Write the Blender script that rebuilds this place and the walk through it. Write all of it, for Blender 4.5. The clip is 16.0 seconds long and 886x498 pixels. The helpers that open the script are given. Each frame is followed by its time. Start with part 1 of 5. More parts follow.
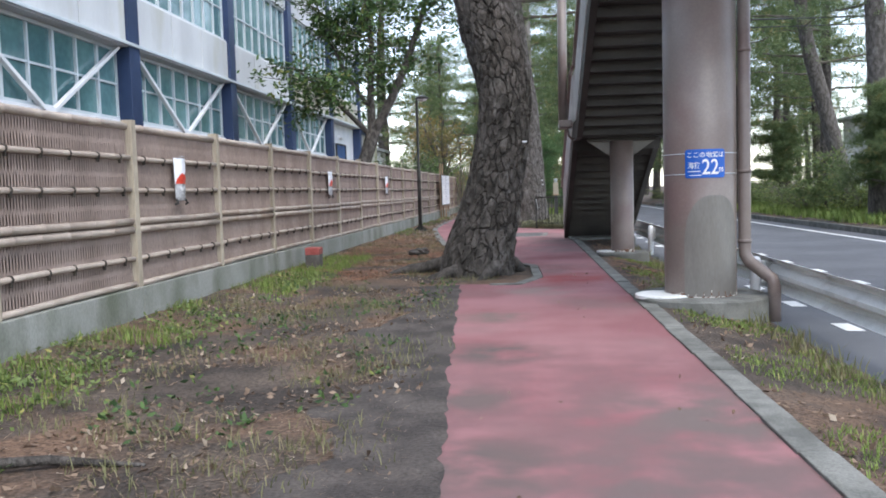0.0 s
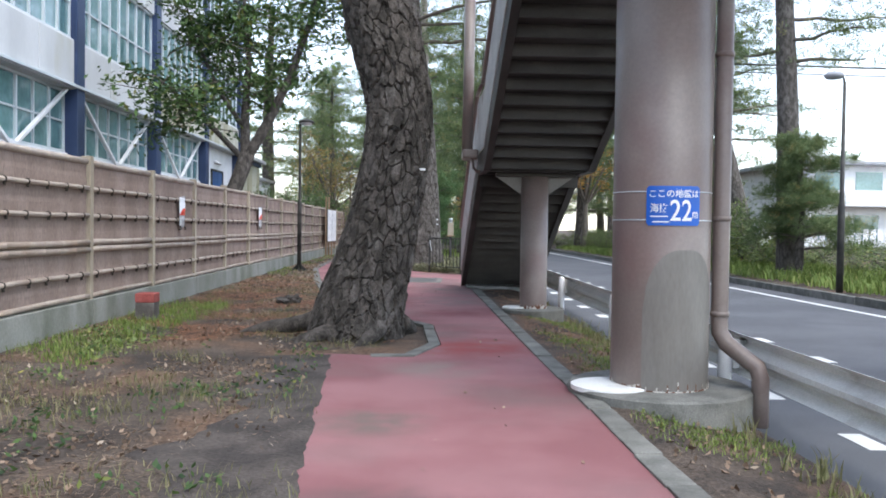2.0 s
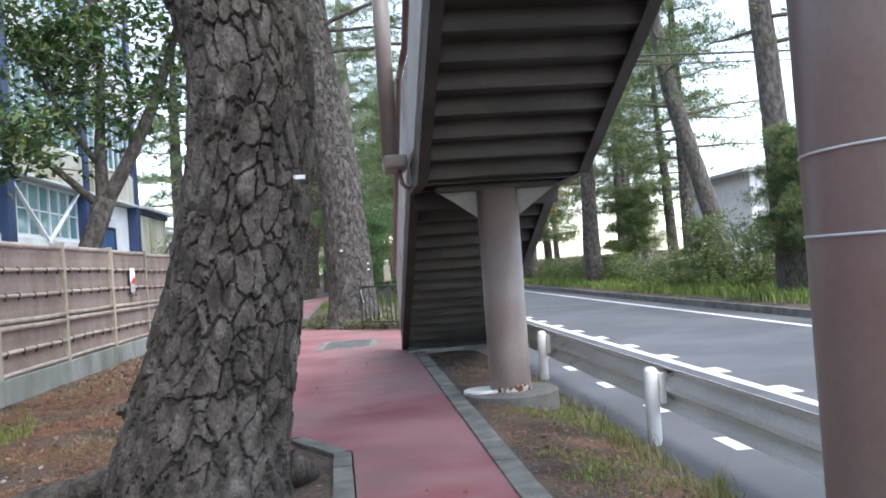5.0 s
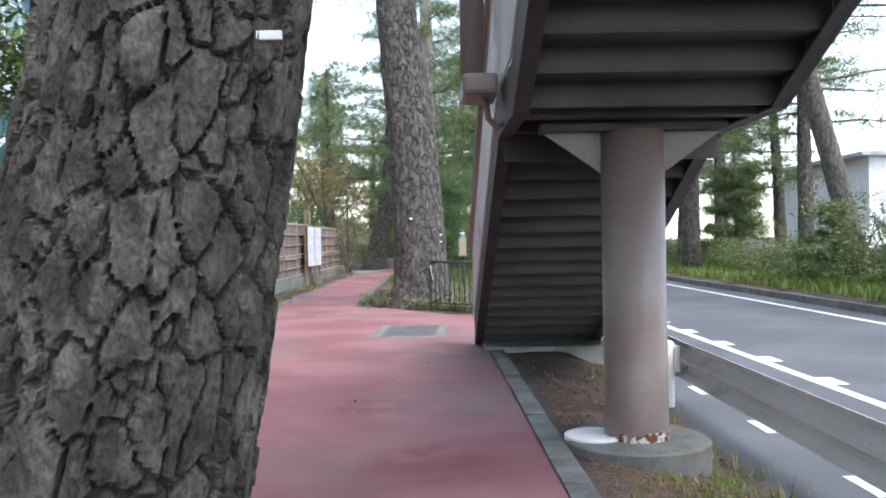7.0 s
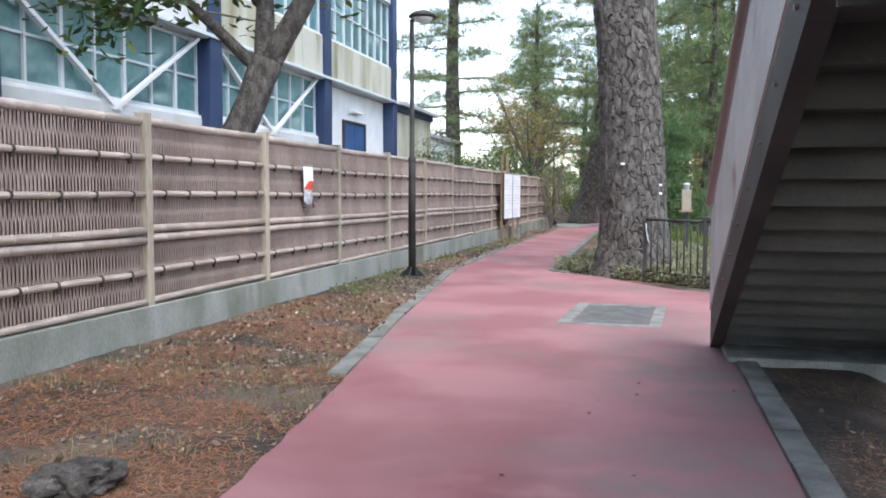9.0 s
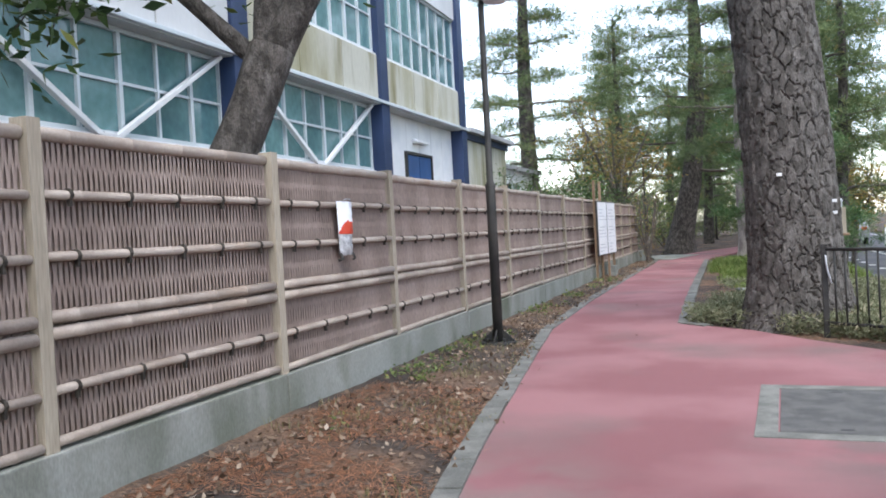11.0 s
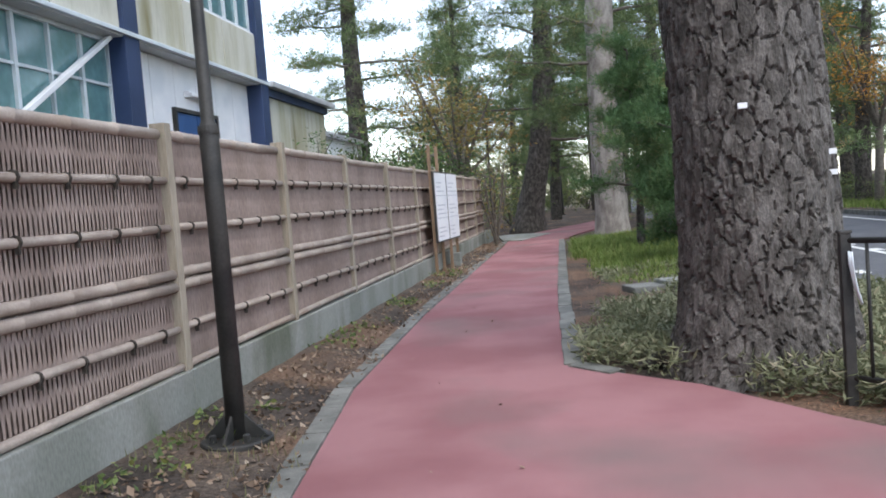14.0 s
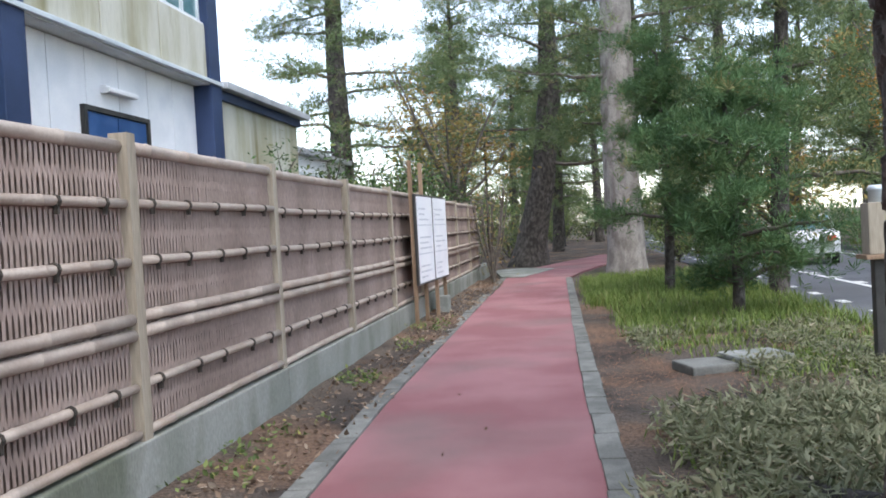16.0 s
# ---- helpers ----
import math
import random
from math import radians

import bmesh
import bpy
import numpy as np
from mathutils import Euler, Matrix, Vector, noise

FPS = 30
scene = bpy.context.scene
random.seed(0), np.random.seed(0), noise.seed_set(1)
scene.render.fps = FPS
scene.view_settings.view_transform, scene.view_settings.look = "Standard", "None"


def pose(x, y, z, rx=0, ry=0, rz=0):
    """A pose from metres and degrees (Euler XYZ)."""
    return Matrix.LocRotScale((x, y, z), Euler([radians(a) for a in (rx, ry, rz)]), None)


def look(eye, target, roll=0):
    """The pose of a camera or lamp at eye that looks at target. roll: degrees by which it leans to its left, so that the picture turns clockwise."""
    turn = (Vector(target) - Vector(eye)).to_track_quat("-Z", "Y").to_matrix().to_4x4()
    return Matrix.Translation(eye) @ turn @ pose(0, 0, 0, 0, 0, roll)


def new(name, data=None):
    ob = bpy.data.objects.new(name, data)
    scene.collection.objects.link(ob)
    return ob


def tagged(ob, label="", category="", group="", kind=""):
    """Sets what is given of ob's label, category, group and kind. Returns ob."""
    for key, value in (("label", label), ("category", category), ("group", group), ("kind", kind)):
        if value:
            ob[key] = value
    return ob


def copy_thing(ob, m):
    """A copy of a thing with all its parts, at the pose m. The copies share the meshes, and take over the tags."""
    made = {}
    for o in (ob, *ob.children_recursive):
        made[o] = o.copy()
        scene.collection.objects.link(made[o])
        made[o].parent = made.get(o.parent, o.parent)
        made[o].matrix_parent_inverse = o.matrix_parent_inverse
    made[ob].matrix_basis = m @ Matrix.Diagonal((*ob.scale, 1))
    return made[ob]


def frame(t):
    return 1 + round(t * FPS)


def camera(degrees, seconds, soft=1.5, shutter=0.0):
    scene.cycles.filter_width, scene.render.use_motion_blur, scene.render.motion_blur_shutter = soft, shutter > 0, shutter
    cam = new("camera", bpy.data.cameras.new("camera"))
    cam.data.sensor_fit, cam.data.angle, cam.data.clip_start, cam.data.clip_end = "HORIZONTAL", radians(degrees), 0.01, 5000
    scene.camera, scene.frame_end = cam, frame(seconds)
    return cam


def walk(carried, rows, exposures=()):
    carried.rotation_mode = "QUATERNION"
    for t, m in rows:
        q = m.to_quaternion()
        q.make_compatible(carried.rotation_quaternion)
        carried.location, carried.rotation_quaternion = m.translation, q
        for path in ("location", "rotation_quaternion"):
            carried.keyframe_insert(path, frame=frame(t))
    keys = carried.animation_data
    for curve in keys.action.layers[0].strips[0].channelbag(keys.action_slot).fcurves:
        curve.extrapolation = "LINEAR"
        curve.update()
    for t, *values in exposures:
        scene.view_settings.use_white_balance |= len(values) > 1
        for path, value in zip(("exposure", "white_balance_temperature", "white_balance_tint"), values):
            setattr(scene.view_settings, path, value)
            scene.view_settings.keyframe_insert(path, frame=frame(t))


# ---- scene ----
cam = camera(55.8, 16.0, soft=1.8)
PATH = [
    (0, (0.522, 0.547, 1.227), (0.318, 2.532, 1.09), -1.66),
    (0.5, (0.491, 1.246, 1.224), (0.146, 3.211, 1.09), -0.32),
    (1, (0.42, 1.918, 1.226), (0.172, 3.897, 1.071), 1.34),
    (1.5, (0.378, 2.56, 1.232), (0.14, 4.537, 1.045), -1.05),
    (2, (0.459, 3.245, 1.25), (0.518, 5.243, 1.2), 0.76),
    (2.5, (0.541, 3.913, 1.264), (0.647, 5.908, 1.169), -0.18),
    (3, (0.605, 4.622, 1.28), (0.778, 6.614, 1.256), -3.13),
    (3.5, (0.676, 5.356, 1.296), (0.824, 7.351, 1.281), -5.84),
    (3.7, (0.684, 5.655, 1.283), (0.898, 7.643, 1.305), -4.07),
    (5.8, (0.877, 8.748, 1.346), (1.068, 10.739, 1.386), -4.15),
    (6, (0.871, 8.962, 1.338), (1.117, 10.947, 1.363), -3.11),
    (6.5, (0.925, 9.724, 1.344), (0.973, 11.723, 1.304), -1.53),
    (7, (0.941, 10.486, 1.344), (0.953, 12.486, 1.328), -1.07),
    (7.5, (0.989, 11.275, 1.33), (0.908, 13.271, 1.248), -1.57),
    (8, (1.031, 12.037, 1.322), (0.883, 14.027, 1.191), -1.13),
    (8.5, (0.986, 12.986, 1.329), (0.648, 14.952, 1.195), 1.01),
    (9, (0.894, 13.74, 1.338), (0.408, 15.676, 1.208), 0.1),
    (9.2, (0.775, 14.082, 1.351), (0.232, 16.002, 1.216), -0.1),
    (11.3, (-0.262, 17.446, 1.346), (-0.922, 19.334, 1.318), -3.1),
    (11.5, (-0.348, 17.754, 1.319), (-0.984, 19.65, 1.285), -2.3),
    (12, (-0.48, 18.571, 1.334), (-1.062, 20.485, 1.315), -1.5),
    (12.5, (-0.575, 19.356, 1.341), (-1.032, 21.303, 1.307), -0.7),
    (13, (-0.684, 20.234, 1.358), (-1.097, 22.188, 1.25), -0.5),
    (13.5, (-0.73, 21.018, 1.356), (-1.088, 22.986, 1.326), -1.4),
    (14, (-0.764, 21.874, 1.355), (-1.07, 23.847, 1.246), -4.5),
    (14.5, (-0.894, 22.734, 1.349), (-1.167, 24.713, 1.244), -1.2),
    (15, (-0.955, 23.552, 1.387), (-1.247, 25.526, 1.252), -3.8),
    (15.5, (-1.024, 24.417, 1.396), (-1.299, 26.394, 1.268), -3.9),
    (16, (-1.069, 25.245, 1.424), (-1.363, 27.223, 1.377), -3.2),
]
walk(cam, [(t, look(eye, target, roll)) for t, eye, target, roll in PATH], exposures=[(0, 1.6), (3.5, 1.84), (6.0, 2.06), (9, 2.06), (12.5, 1.58), (14.5, 1.66), (16, 1.84)])

# ---- light: a bright overcast sky ----
world = bpy.data.worlds.new("overcast_sky")
scene.world = world
world.use_nodes = True
wn, wl = world.node_tree.nodes, world.node_tree.links
sky = wn.new("ShaderNodeTexSky")
sky.sky_type, sky.sun_disc, sky.sun_elevation, sky.sun_rotation = "NISHITA", False, radians(60), radians(150)
sky.dust_density = 0.6
grey = wn.new("ShaderNodeHueSaturation")
grey.inputs["Saturation"].default_value = 0.66
wl.new(sky.outputs[0], grey.inputs["Color"])
wl.new(grey.outputs[0], wn["Background"].inputs["Color"])
wn["Background"].inputs["Strength"].default_value = 0.15
sun = new("sun", bpy.data.lights.new("sun", "SUN"))
sun.data.energy, sun.data.angle, sun.data.color = 1.0, radians(40), (1.0, 0.97, 0.92)
sun.matrix_world = look((7.5, -13.0, 26), (0, 0, 0))


# ---- materials ----
def mat(name, c1, c2, s1=2.0, s2=35.0, rough=0.85, bump=0.3, bscale=60.0, metal=0.0, stretch=(1, 1, 1), fine=0.35, rnd=0.0,
        lo=0.4, hi=0.6, spec=0.4, dist=0.01, c3=None, s3=0.7, lo3=0.55, hi3=0.7, spots=()):
    """Two colours mixed by broad noise, a third in patches, fine grain and bump, at real-world size."""
    m = bpy.data.materials.new(name)
    m.use_nodes = True
    n, l = m.node_tree.nodes, m.node_tree.links
    b = n["Principled BSDF"]
    b.inputs["Roughness"].default_value, b.inputs["Metallic"].default_value = rough, metal
    b.inputs["Specular IOR Level"].default_value = spec
    mp = n.new("ShaderNodeMapping")
    mp.inputs["Scale"].default_value = stretch
    l.new(n.new("ShaderNodeNewGeometry").outputs["Position"], mp.inputs[0])

    def nz(scale, detail=4.0):
        t = n.new("ShaderNodeTexNoise")
        t.inputs["Scale"].default_value, t.inputs["Detail"].default_value = scale, detail
        l.new(mp.outputs[0], t.inputs["Vector"])
        return t.outputs["Fac"]

    def ramp(fac, a, z, va=0.0, vz=1.0):
        r = n.new("ShaderNodeMapRange")
        r.inputs[1].default_value, r.inputs[2].default_value, r.inputs[3].default_value, r.inputs[4].default_value = a, z, va, vz
        l.new(fac, r.inputs[0])
        return r.outputs[0]

    def mix(fac, a, z, kind="MIX"):
        x = n.new("ShaderNodeMix")
        x.data_type, x.blend_type = "RGBA", kind
        for sock, v in ((x.inputs[0], fac), (x.inputs[6], a), (x.inputs[7], z)):
            if isinstance(v, bpy.types.NodeSocket):
                l.new(v, sock)
            else:
                sock.default_value = v if isinstance(v, float) else (*v, 1)
        return x.outputs[2]

    col = mix(ramp(nz(s1), lo, hi), c1, c2)
    if c3:
        col = mix(ramp(nz(s3, 6.0), lo3, hi3), col, c3)
    for sx, sy, sr, tint in spots:  # stains of the given radius, frayed by noise
        far = n.new("ShaderNodeVectorMath")
        far.operation = "DISTANCE"
        far.inputs[1].default_value = (sx, sy, 0)
        l.new(mp.outputs[0], far.inputs[0])
        cut = n.new("ShaderNodeMath")
        cut.operation = "MULTIPLY"
        l.new(ramp(far.outputs["Value"], sr * 0.35, sr, 0.9, 0.0), cut.inputs[0])
        l.new(ramp(nz(2.6, 6.0), 0.34, 0.58), cut.inputs[1])
        col = mix(cut.outputs[0], col, tint)
    if fine:
        g = ramp(nz(s2, 3.0), 0.25, 0.75, 1 - fine, 1 + fine)
        col = mix(1.0, col, g, "MULTIPLY")
    if rnd:
        o = n.new("ShaderNodeObjectInfo")
        col = mix(1.0, col, ramp(o.outputs["Random"], 0, 1, 1 - rnd, 1 + rnd), "MULTIPLY")
    l.new(col, b.inputs["Base Color"])
    if bump:
        bp = n.new("ShaderNodeBump")
        bp.inputs["Strength"].default_value, bp.inputs["Distance"].default_value = bump, dist
        l.new(nz(bscale, 5.0), bp.inputs["Height"])
        l.new(bp.outputs[0], b.inputs["Normal"])
    return m


def leafy(name, c1, c2, c3=None, rough=0.6):
    """Foliage: every leaf or needle tuft takes its own tone."""
    m = bpy.data.materials.new(name)
    m.use_nodes = True
    n, l = m.node_tree.nodes, m.node_tree.links
    b = n["Principled BSDF"]
    b.inputs["Roughness"].default_value, b.inputs["Specular IOR Level"].default_value = rough, 0.3
    r = n.new("ShaderNodeValToRGB")
    r.color_ramp.elements[0].color, r.color_ramp.elements[1].color = (*c1, 1), (*c2, 1)
    if c3:
        r.color_ramp.elements[1].position = 0.9
        r.color_ramp.elements.new(1.0).color = (*c3, 1)
    l.new(n.new("ShaderNodeNewGeometry").outputs["Random Per Island"], r.inputs[0])
    l.new(r.outputs[0], b.inputs["Base Color"])
    t = n.new("ShaderNodeBsdfTranslucent")
    l.new(r.outputs[0], t.inputs["Color"])
    mx = n.new("ShaderNodeMixShader")
    mx.inputs[0].default_value = 0.3
    l.new(b.outputs[0], mx.inputs[1])
    l.new(t.outputs[0], mx.inputs[2])
    l.new(mx.outputs[0], n["Material Output"].inputs["Surface"])
    return m


M_SOIL = mat("soil_with_dry_litter", (0.044, 0.034, 0.028), (0.105, 0.08, 0.062), 1.3, 38, 0.95, 0.9, 45, c3=(0.15, 0.092, 0.06), s3=0.8, lo3=0.5, hi3=0.62, fine=0.65, dist=0.03)
M_DAMP = mat("dark_damp_soil", (0.046, 0.038, 0.034), (0.085, 0.071, 0.062), 3, 45, 0.95, 0.7, 50, fine=0.4, dist=0.02)
M_RED = mat("red_asphalt", (0.225, 0.094, 0.1), (0.295, 0.142, 0.148), 0.8, 260, 0.88, 0.4, 220, fine=0.26, c3=(0.185, 0.12, 0.115), s3=0.6, lo3=0.52, hi3=0.74,
            spots=((1.0, 5.0, 2.8, (0.185, 0.094, 0.096)), (0.27, 6.8, 0.55, (0.1, 0.08, 0.072)), (1.5, 20.2, 1.5, (0.17, 0.13, 0.122)), (1.6, 5.0, 1.0, (0.14, 0.11, 0.1)), (1.1, 3.6, 1.3, (0.135, 0.1, 0.094)), (0.2, 4.2, 0.6, (0.11, 0.085, 0.077)), (0.12, 5.4, 0.45, (0.12, 0.09, 0.082)), (0.15, 8.6, 0.5, (0.15, 0.115, 0.1)), (0.6, 10.6, 0.6, (0.23, 0.17, 0.155)), (1.05, 12.0, 0.9, (0.27, 0.062, 0.06)), (0.95, 15.6, 0.6, (0.19, 0.06, 0.068)), (0.3, 17.4, 0.6, (0.2, 0.065, 0.072)), (1.35, 17.6, 1.3, (0.2, 0.145, 0.138)), (0.9, 22.2, 1.3, (0.19, 0.125, 0.12)), (-1.6, 21.0, 1.2, (0.22, 0.15, 0.14))))
M_KERB = mat("weathered_concrete_kerb", (0.12, 0.12, 0.108), (0.19, 0.188, 0.17), 4, 90, 0.9, 0.5, 90, rnd=0.12, fine=0.25)
M_CONC = mat("pale_concrete", (0.215, 0.222, 0.193), (0.29, 0.292, 0.265), 1.5, 70, 0.9, 0.35, 80, fine=0.18, c3=(0.125, 0.135, 0.1), s3=1.6, lo3=0.5, hi3=0.7, stretch=(1, 1, 0.45))
M_ROAD = mat("grey_asphalt", (0.088, 0.091, 0.1), (0.115, 0.118, 0.128), 0.6, 200, 0.9, 0.3, 200, fine=0.25)
M_LINE = mat("white_road_paint", (0.62, 0.62, 0.6), (0.74, 0.74, 0.72), 3, 60, 0.8, 0.2, 150, fine=0.1)
M_BAMBOO = mat("weathered_bamboo", (0.335, 0.272, 0.228), (0.42, 0.352, 0.298), 3, 60, 0.55, 0.15, 120, rnd=0.08, fine=0.12, c3=(0.33, 0.255, 0.2), s3=1.4)
M_SLAT = mat("bamboo_slats", (0.225, 0.168, 0.143), (0.295, 0.226, 0.196), 2.5, 50, 0.7, 0.2, 120, stretch=(1, 1, 0.35), fine=0.2, rnd=0.05)
M_POST = mat("weathered_pale_timber", (0.31, 0.262, 0.2), (0.39, 0.335, 0.26), 5, 80, 0.8, 0.3, 60, stretch=(1, 1, 0.1), rnd=0.1, fine=0.2)
M_KNOT = mat("black_twine", (0.03, 0.025, 0.02), (0.06, 0.05, 0.04), 30, 200, 0.9, 0.5, 200)
M_STEEL = mat("brown_painted_steel", (0.17, 0.132, 0.115), (0.22, 0.182, 0.162), 1.2, 40, 0.38, 0.08, 60, fine=0.08, c3=(0.165, 0.1, 0.09), s3=0.8, lo3=0.5, hi3=0.7)
# brown stair steel, its colour darkened further to carry the underside's shade
M_SHADEST = mat("brown_steel_with_shade", (0.033, 0.029, 0.026), (0.054, 0.048, 0.043), 1.5, 40, 0.6, 0.15, 50, fine=0.15)
M_PATCH = mat("grey_touch_up_paint", (0.158, 0.145, 0.128), (0.195, 0.182, 0.164), 3, 50, 0.5, 0.05, 60, fine=0.1, stretch=(1, 1, 0.3))
M_RUST = mat("flaking_rust", (0.13, 0.055, 0.03), (0.55, 0.52, 0.47), 26, 90, 0.9, 0.8, 80, fine=0.3, lo=0.47, hi=0.53)
M_PARAPET = mat("pinkish_grey_painted_panel", (0.47, 0.455, 0.44), (0.56, 0.545, 0.53), 1.5, 40, 0.6, 0.1, 60, fine=0.12, c3=(0.3, 0.21, 0.18), s3=1.8, lo3=0.6, hi3=0.75)
M_BARK = mat("pine_bark", (0.036, 0.031, 0.026), (0.088, 0.076, 0.067), 11, 80, 0.95, 1.0, 40, fine=0.5, dist=0.03, c3=(0.142, 0.128, 0.116), s3=7.0, lo3=0.56, hi3=0.72, stretch=(1, 1, 0.6), lo=0.4, hi=0.6)
M_BARK_GREY = mat("grey_plated_bark", (0.06, 0.053, 0.047), (0.122, 0.109, 0.099), 12, 90, 0.95, 1.0, 45, fine=0.45, dist=0.025, c3=(0.16, 0.146, 0.135), s3=6.0, lo3=0.56, hi3=0.74, stretch=(1, 1, 0.5))
M_BARK2 = mat("pale_bark", (0.2, 0.175, 0.155), (0.31, 0.28, 0.25), 6, 60, 0.95, 0.9, 40, fine=0.35, dist=0.02, stretch=(1, 1, 0.4))
M_TWIG = mat("twig_bark", (0.1, 0.085, 0.07), (0.15, 0.13, 0.11), 8, 60, 0.9, 0.4, 60)
M_NEEDLE = leafy("pine_needles", (0.06, 0.1, 0.042), (0.18, 0.23, 0.095), (0.3, 0.24, 0.09))
M_NEEDLE2 = leafy("young_pine_needles", (0.045, 0.1, 0.04), (0.13, 0.22, 0.085), (0.22, 0.2, 0.08))
M_LEAF = leafy("broad_leaves", (0.03, 0.06, 0.025), (0.1, 0.17, 0.05), (0.22, 0.22, 0.06))
M_VERGE_LEAF = leafy("verge_shrub_leaves", (0.07, 0.11, 0.035), (0.21, 0.27, 0.09), (0.36, 0.33, 0.1))
M_AUTUMN = leafy("autumn_leaves", (0.2, 0.19, 0.06), (0.34, 0.24, 0.08), (0.4, 0.16, 0.05))
M_ORANGE = leafy("orange_leaves", (0.38, 0.19, 0.04), (0.55, 0.3, 0.06), (0.5, 0.16, 0.04))
M_GRASS = leafy("verge_grass", (0.09, 0.14, 0.03), (0.24, 0.32, 0.08), (0.36, 0.32, 0.13))
M_DRYGRASS = leafy("dry_grass", (0.12, 0.13, 0.05), (0.26, 0.24, 0.12), (0.32, 0.26, 0.16))
M_LITTER = leafy("fallen_pine_needles", (0.16, 0.08, 0.048), (0.5, 0.24, 0.135), (0.24, 0.2, 0.15))
M_DRYLEAF = leafy("fallen_leaves", (0.09, 0.058, 0.04), (0.33, 0.235, 0.165), (0.5, 0.42, 0.33))
M_SASA = leafy("dwarf_bamboo_leaves", (0.1, 0.115, 0.055), (0.28, 0.28, 0.17), (0.42, 0.36, 0.25))
M_NAVY = mat("navy_painted_concrete", (0.018, 0.034, 0.085), (0.026, 0.046, 0.11), 1.2, 40, 0.5, 0.05, 60, fine=0.08)
M_PANEL = mat("grey_white_wall_panel", (0.52, 0.53, 0.54), (0.6, 0.61, 0.62), 0.8, 30, 0.75, 0.05, 50, fine=0.04, c3=(0.42, 0.41, 0.33), s3=1.1, lo3=0.56, hi3=0.8, stretch=(1, 1, 0.25))
M_STAIN = mat("algae_stained_panel", (0.36, 0.34, 0.24), (0.5, 0.49, 0.42), 1.4, 40, 0.8, 0.05, 50, fine=0.08, stretch=(1, 1, 0.18), c3=(0.2, 0.18, 0.09), s3=1.6, lo3=0.5, hi3=0.7)
M_ALU = mat("aluminium_frame", (0.55, 0.6, 0.63), (0.62, 0.66, 0.69), 2, 60, 0.4, 0.02, 60, fine=0.04, metal=0.2)
# teal base mixes pale blinds with sky reflection painted into the colour
M_GLASS = mat("window_glass_blinds_and_sky_tint", (0.07, 0.155, 0.17), (0.14, 0.265, 0.275), 0.5, 8, 0.06, 0.03, 3, fine=0.15, spec=1.0)
M_DOOR = mat("blue_painted_door", (0.02, 0.07, 0.2), (0.03, 0.09, 0.24), 2, 50, 0.4, 0.03, 60, fine=0.06)
M_WHITE = mat("white_paint", (0.7, 0.71, 0.73), (0.78, 0.78, 0.79), 2, 50, 0.6, 0.05, 60, fine=0.05)
M_BLACK = mat("black_iron", (0.022, 0.022, 0.021), (0.045, 0.042, 0.038), 4, 60, 0.55, 0.15, 60, fine=0.2)
M_GALV = mat("galvanised_white_guardrail", (0.74, 0.74, 0.72), (0.82, 0.82, 0.8), 1.5, 60, 0.5, 0.05, 60, fine=0.12, c3=(0.42, 0.4, 0.36), s3=1.3, lo3=0.6, hi3=0.75)
M_SIGN = mat("blue_sign_film", (0.008, 0.09, 0.42), (0.012, 0.105, 0.46), 2, 50, 0.35, 0.02, 60, fine=0.03)
M_PLASTIC = mat("crumpled_clear_plastic", (0.32, 0.32, 0.33), (0.5, 0.5, 0.51), 25, 60, 0.25, 0.6, 40, fine=0.2)
M_REDPRINT = mat("red_print", (0.66, 0.06, 0.035), (0.72, 0.09, 0.05), 5, 60, 0.4, 0.05, 60, fine=0.05)
M_OLDRED = mat("faded_red_paint", (0.24, 0.05, 0.045), (0.3, 0.08, 0.07), 8, 60, 0.8, 0.3, 60, fine=0.25)
M_STONE = mat("mossy_stone", (0.2, 0.21, 0.19), (0.3, 0.3, 0.28), 5, 60, 0.9, 0.6, 50, fine=0.25)
M_DARKSTONE = mat("dark_weathered_concrete", (0.075, 0.068, 0.062), (0.13, 0.12, 0.108), 6, 60, 0.9, 0.6, 50, fine=0.3)
M_WIRE = mat("cable_sheath", (0.05, 0.05, 0.05), (0.08, 0.08, 0.08), 2, 40, 0.7, 0.0)
M_ROOF = mat("grey_metal_roof", (0.3, 0.31, 0.33), (0.4, 0.41, 0.43), 1.5, 40, 0.5, 0.05, 50, fine=0.08)
M_COVER = mat("cast_iron_cover", (0.08, 0.078, 0.074), (0.12, 0.115, 0.108), 5, 90, 0.7, 0.6, 160, fine=0.25)
M_TYRE = mat("tyre_rubber", (0.02, 0.02, 0.02), (0.03, 0.03, 0.03), 5, 60, 0.9, 0.1, 60)
M_NOTICE = mat("white_notice_paper", (0.8, 0.81, 0.85), (0.86, 0.865, 0.89), 2, 40, 0.6, 0.03, 60, fine=0.03)
M_INK = mat("grey_print", (0.55, 0.57, 0.62), (0.62, 0.63, 0.68), 8, 60, 0.6, 0.0)
M_WOOD = mat("brown_timber", (0.2, 0.13, 0.08), (0.3, 0.2, 0.13), 4, 60, 0.8, 0.3, 60, stretch=(1, 1, 0.15), fine=0.2)


# ---- building helpers ----
def mesh_of(name, verts, faces, material):
    me = bpy.data.meshes.new(name)
    me.from_pydata([tuple(v) for v in verts], [], [tuple(f) for f in faces])
    me.materials.append(material)
    me.update()
    return me


def smooth(me):
    me.polygons.foreach_set("use_smooth", [True] * len(me.polygons))
    return me


def thing(name, label, category, at=(0, 0, 0), rz=0, group="", kind=""):
    ob = new(name)
    ob.matrix_world = pose(*at, 0, 0, rz)
    ob.empty_display_size = 0.1
    return tagged(ob, label, category, group, kind)


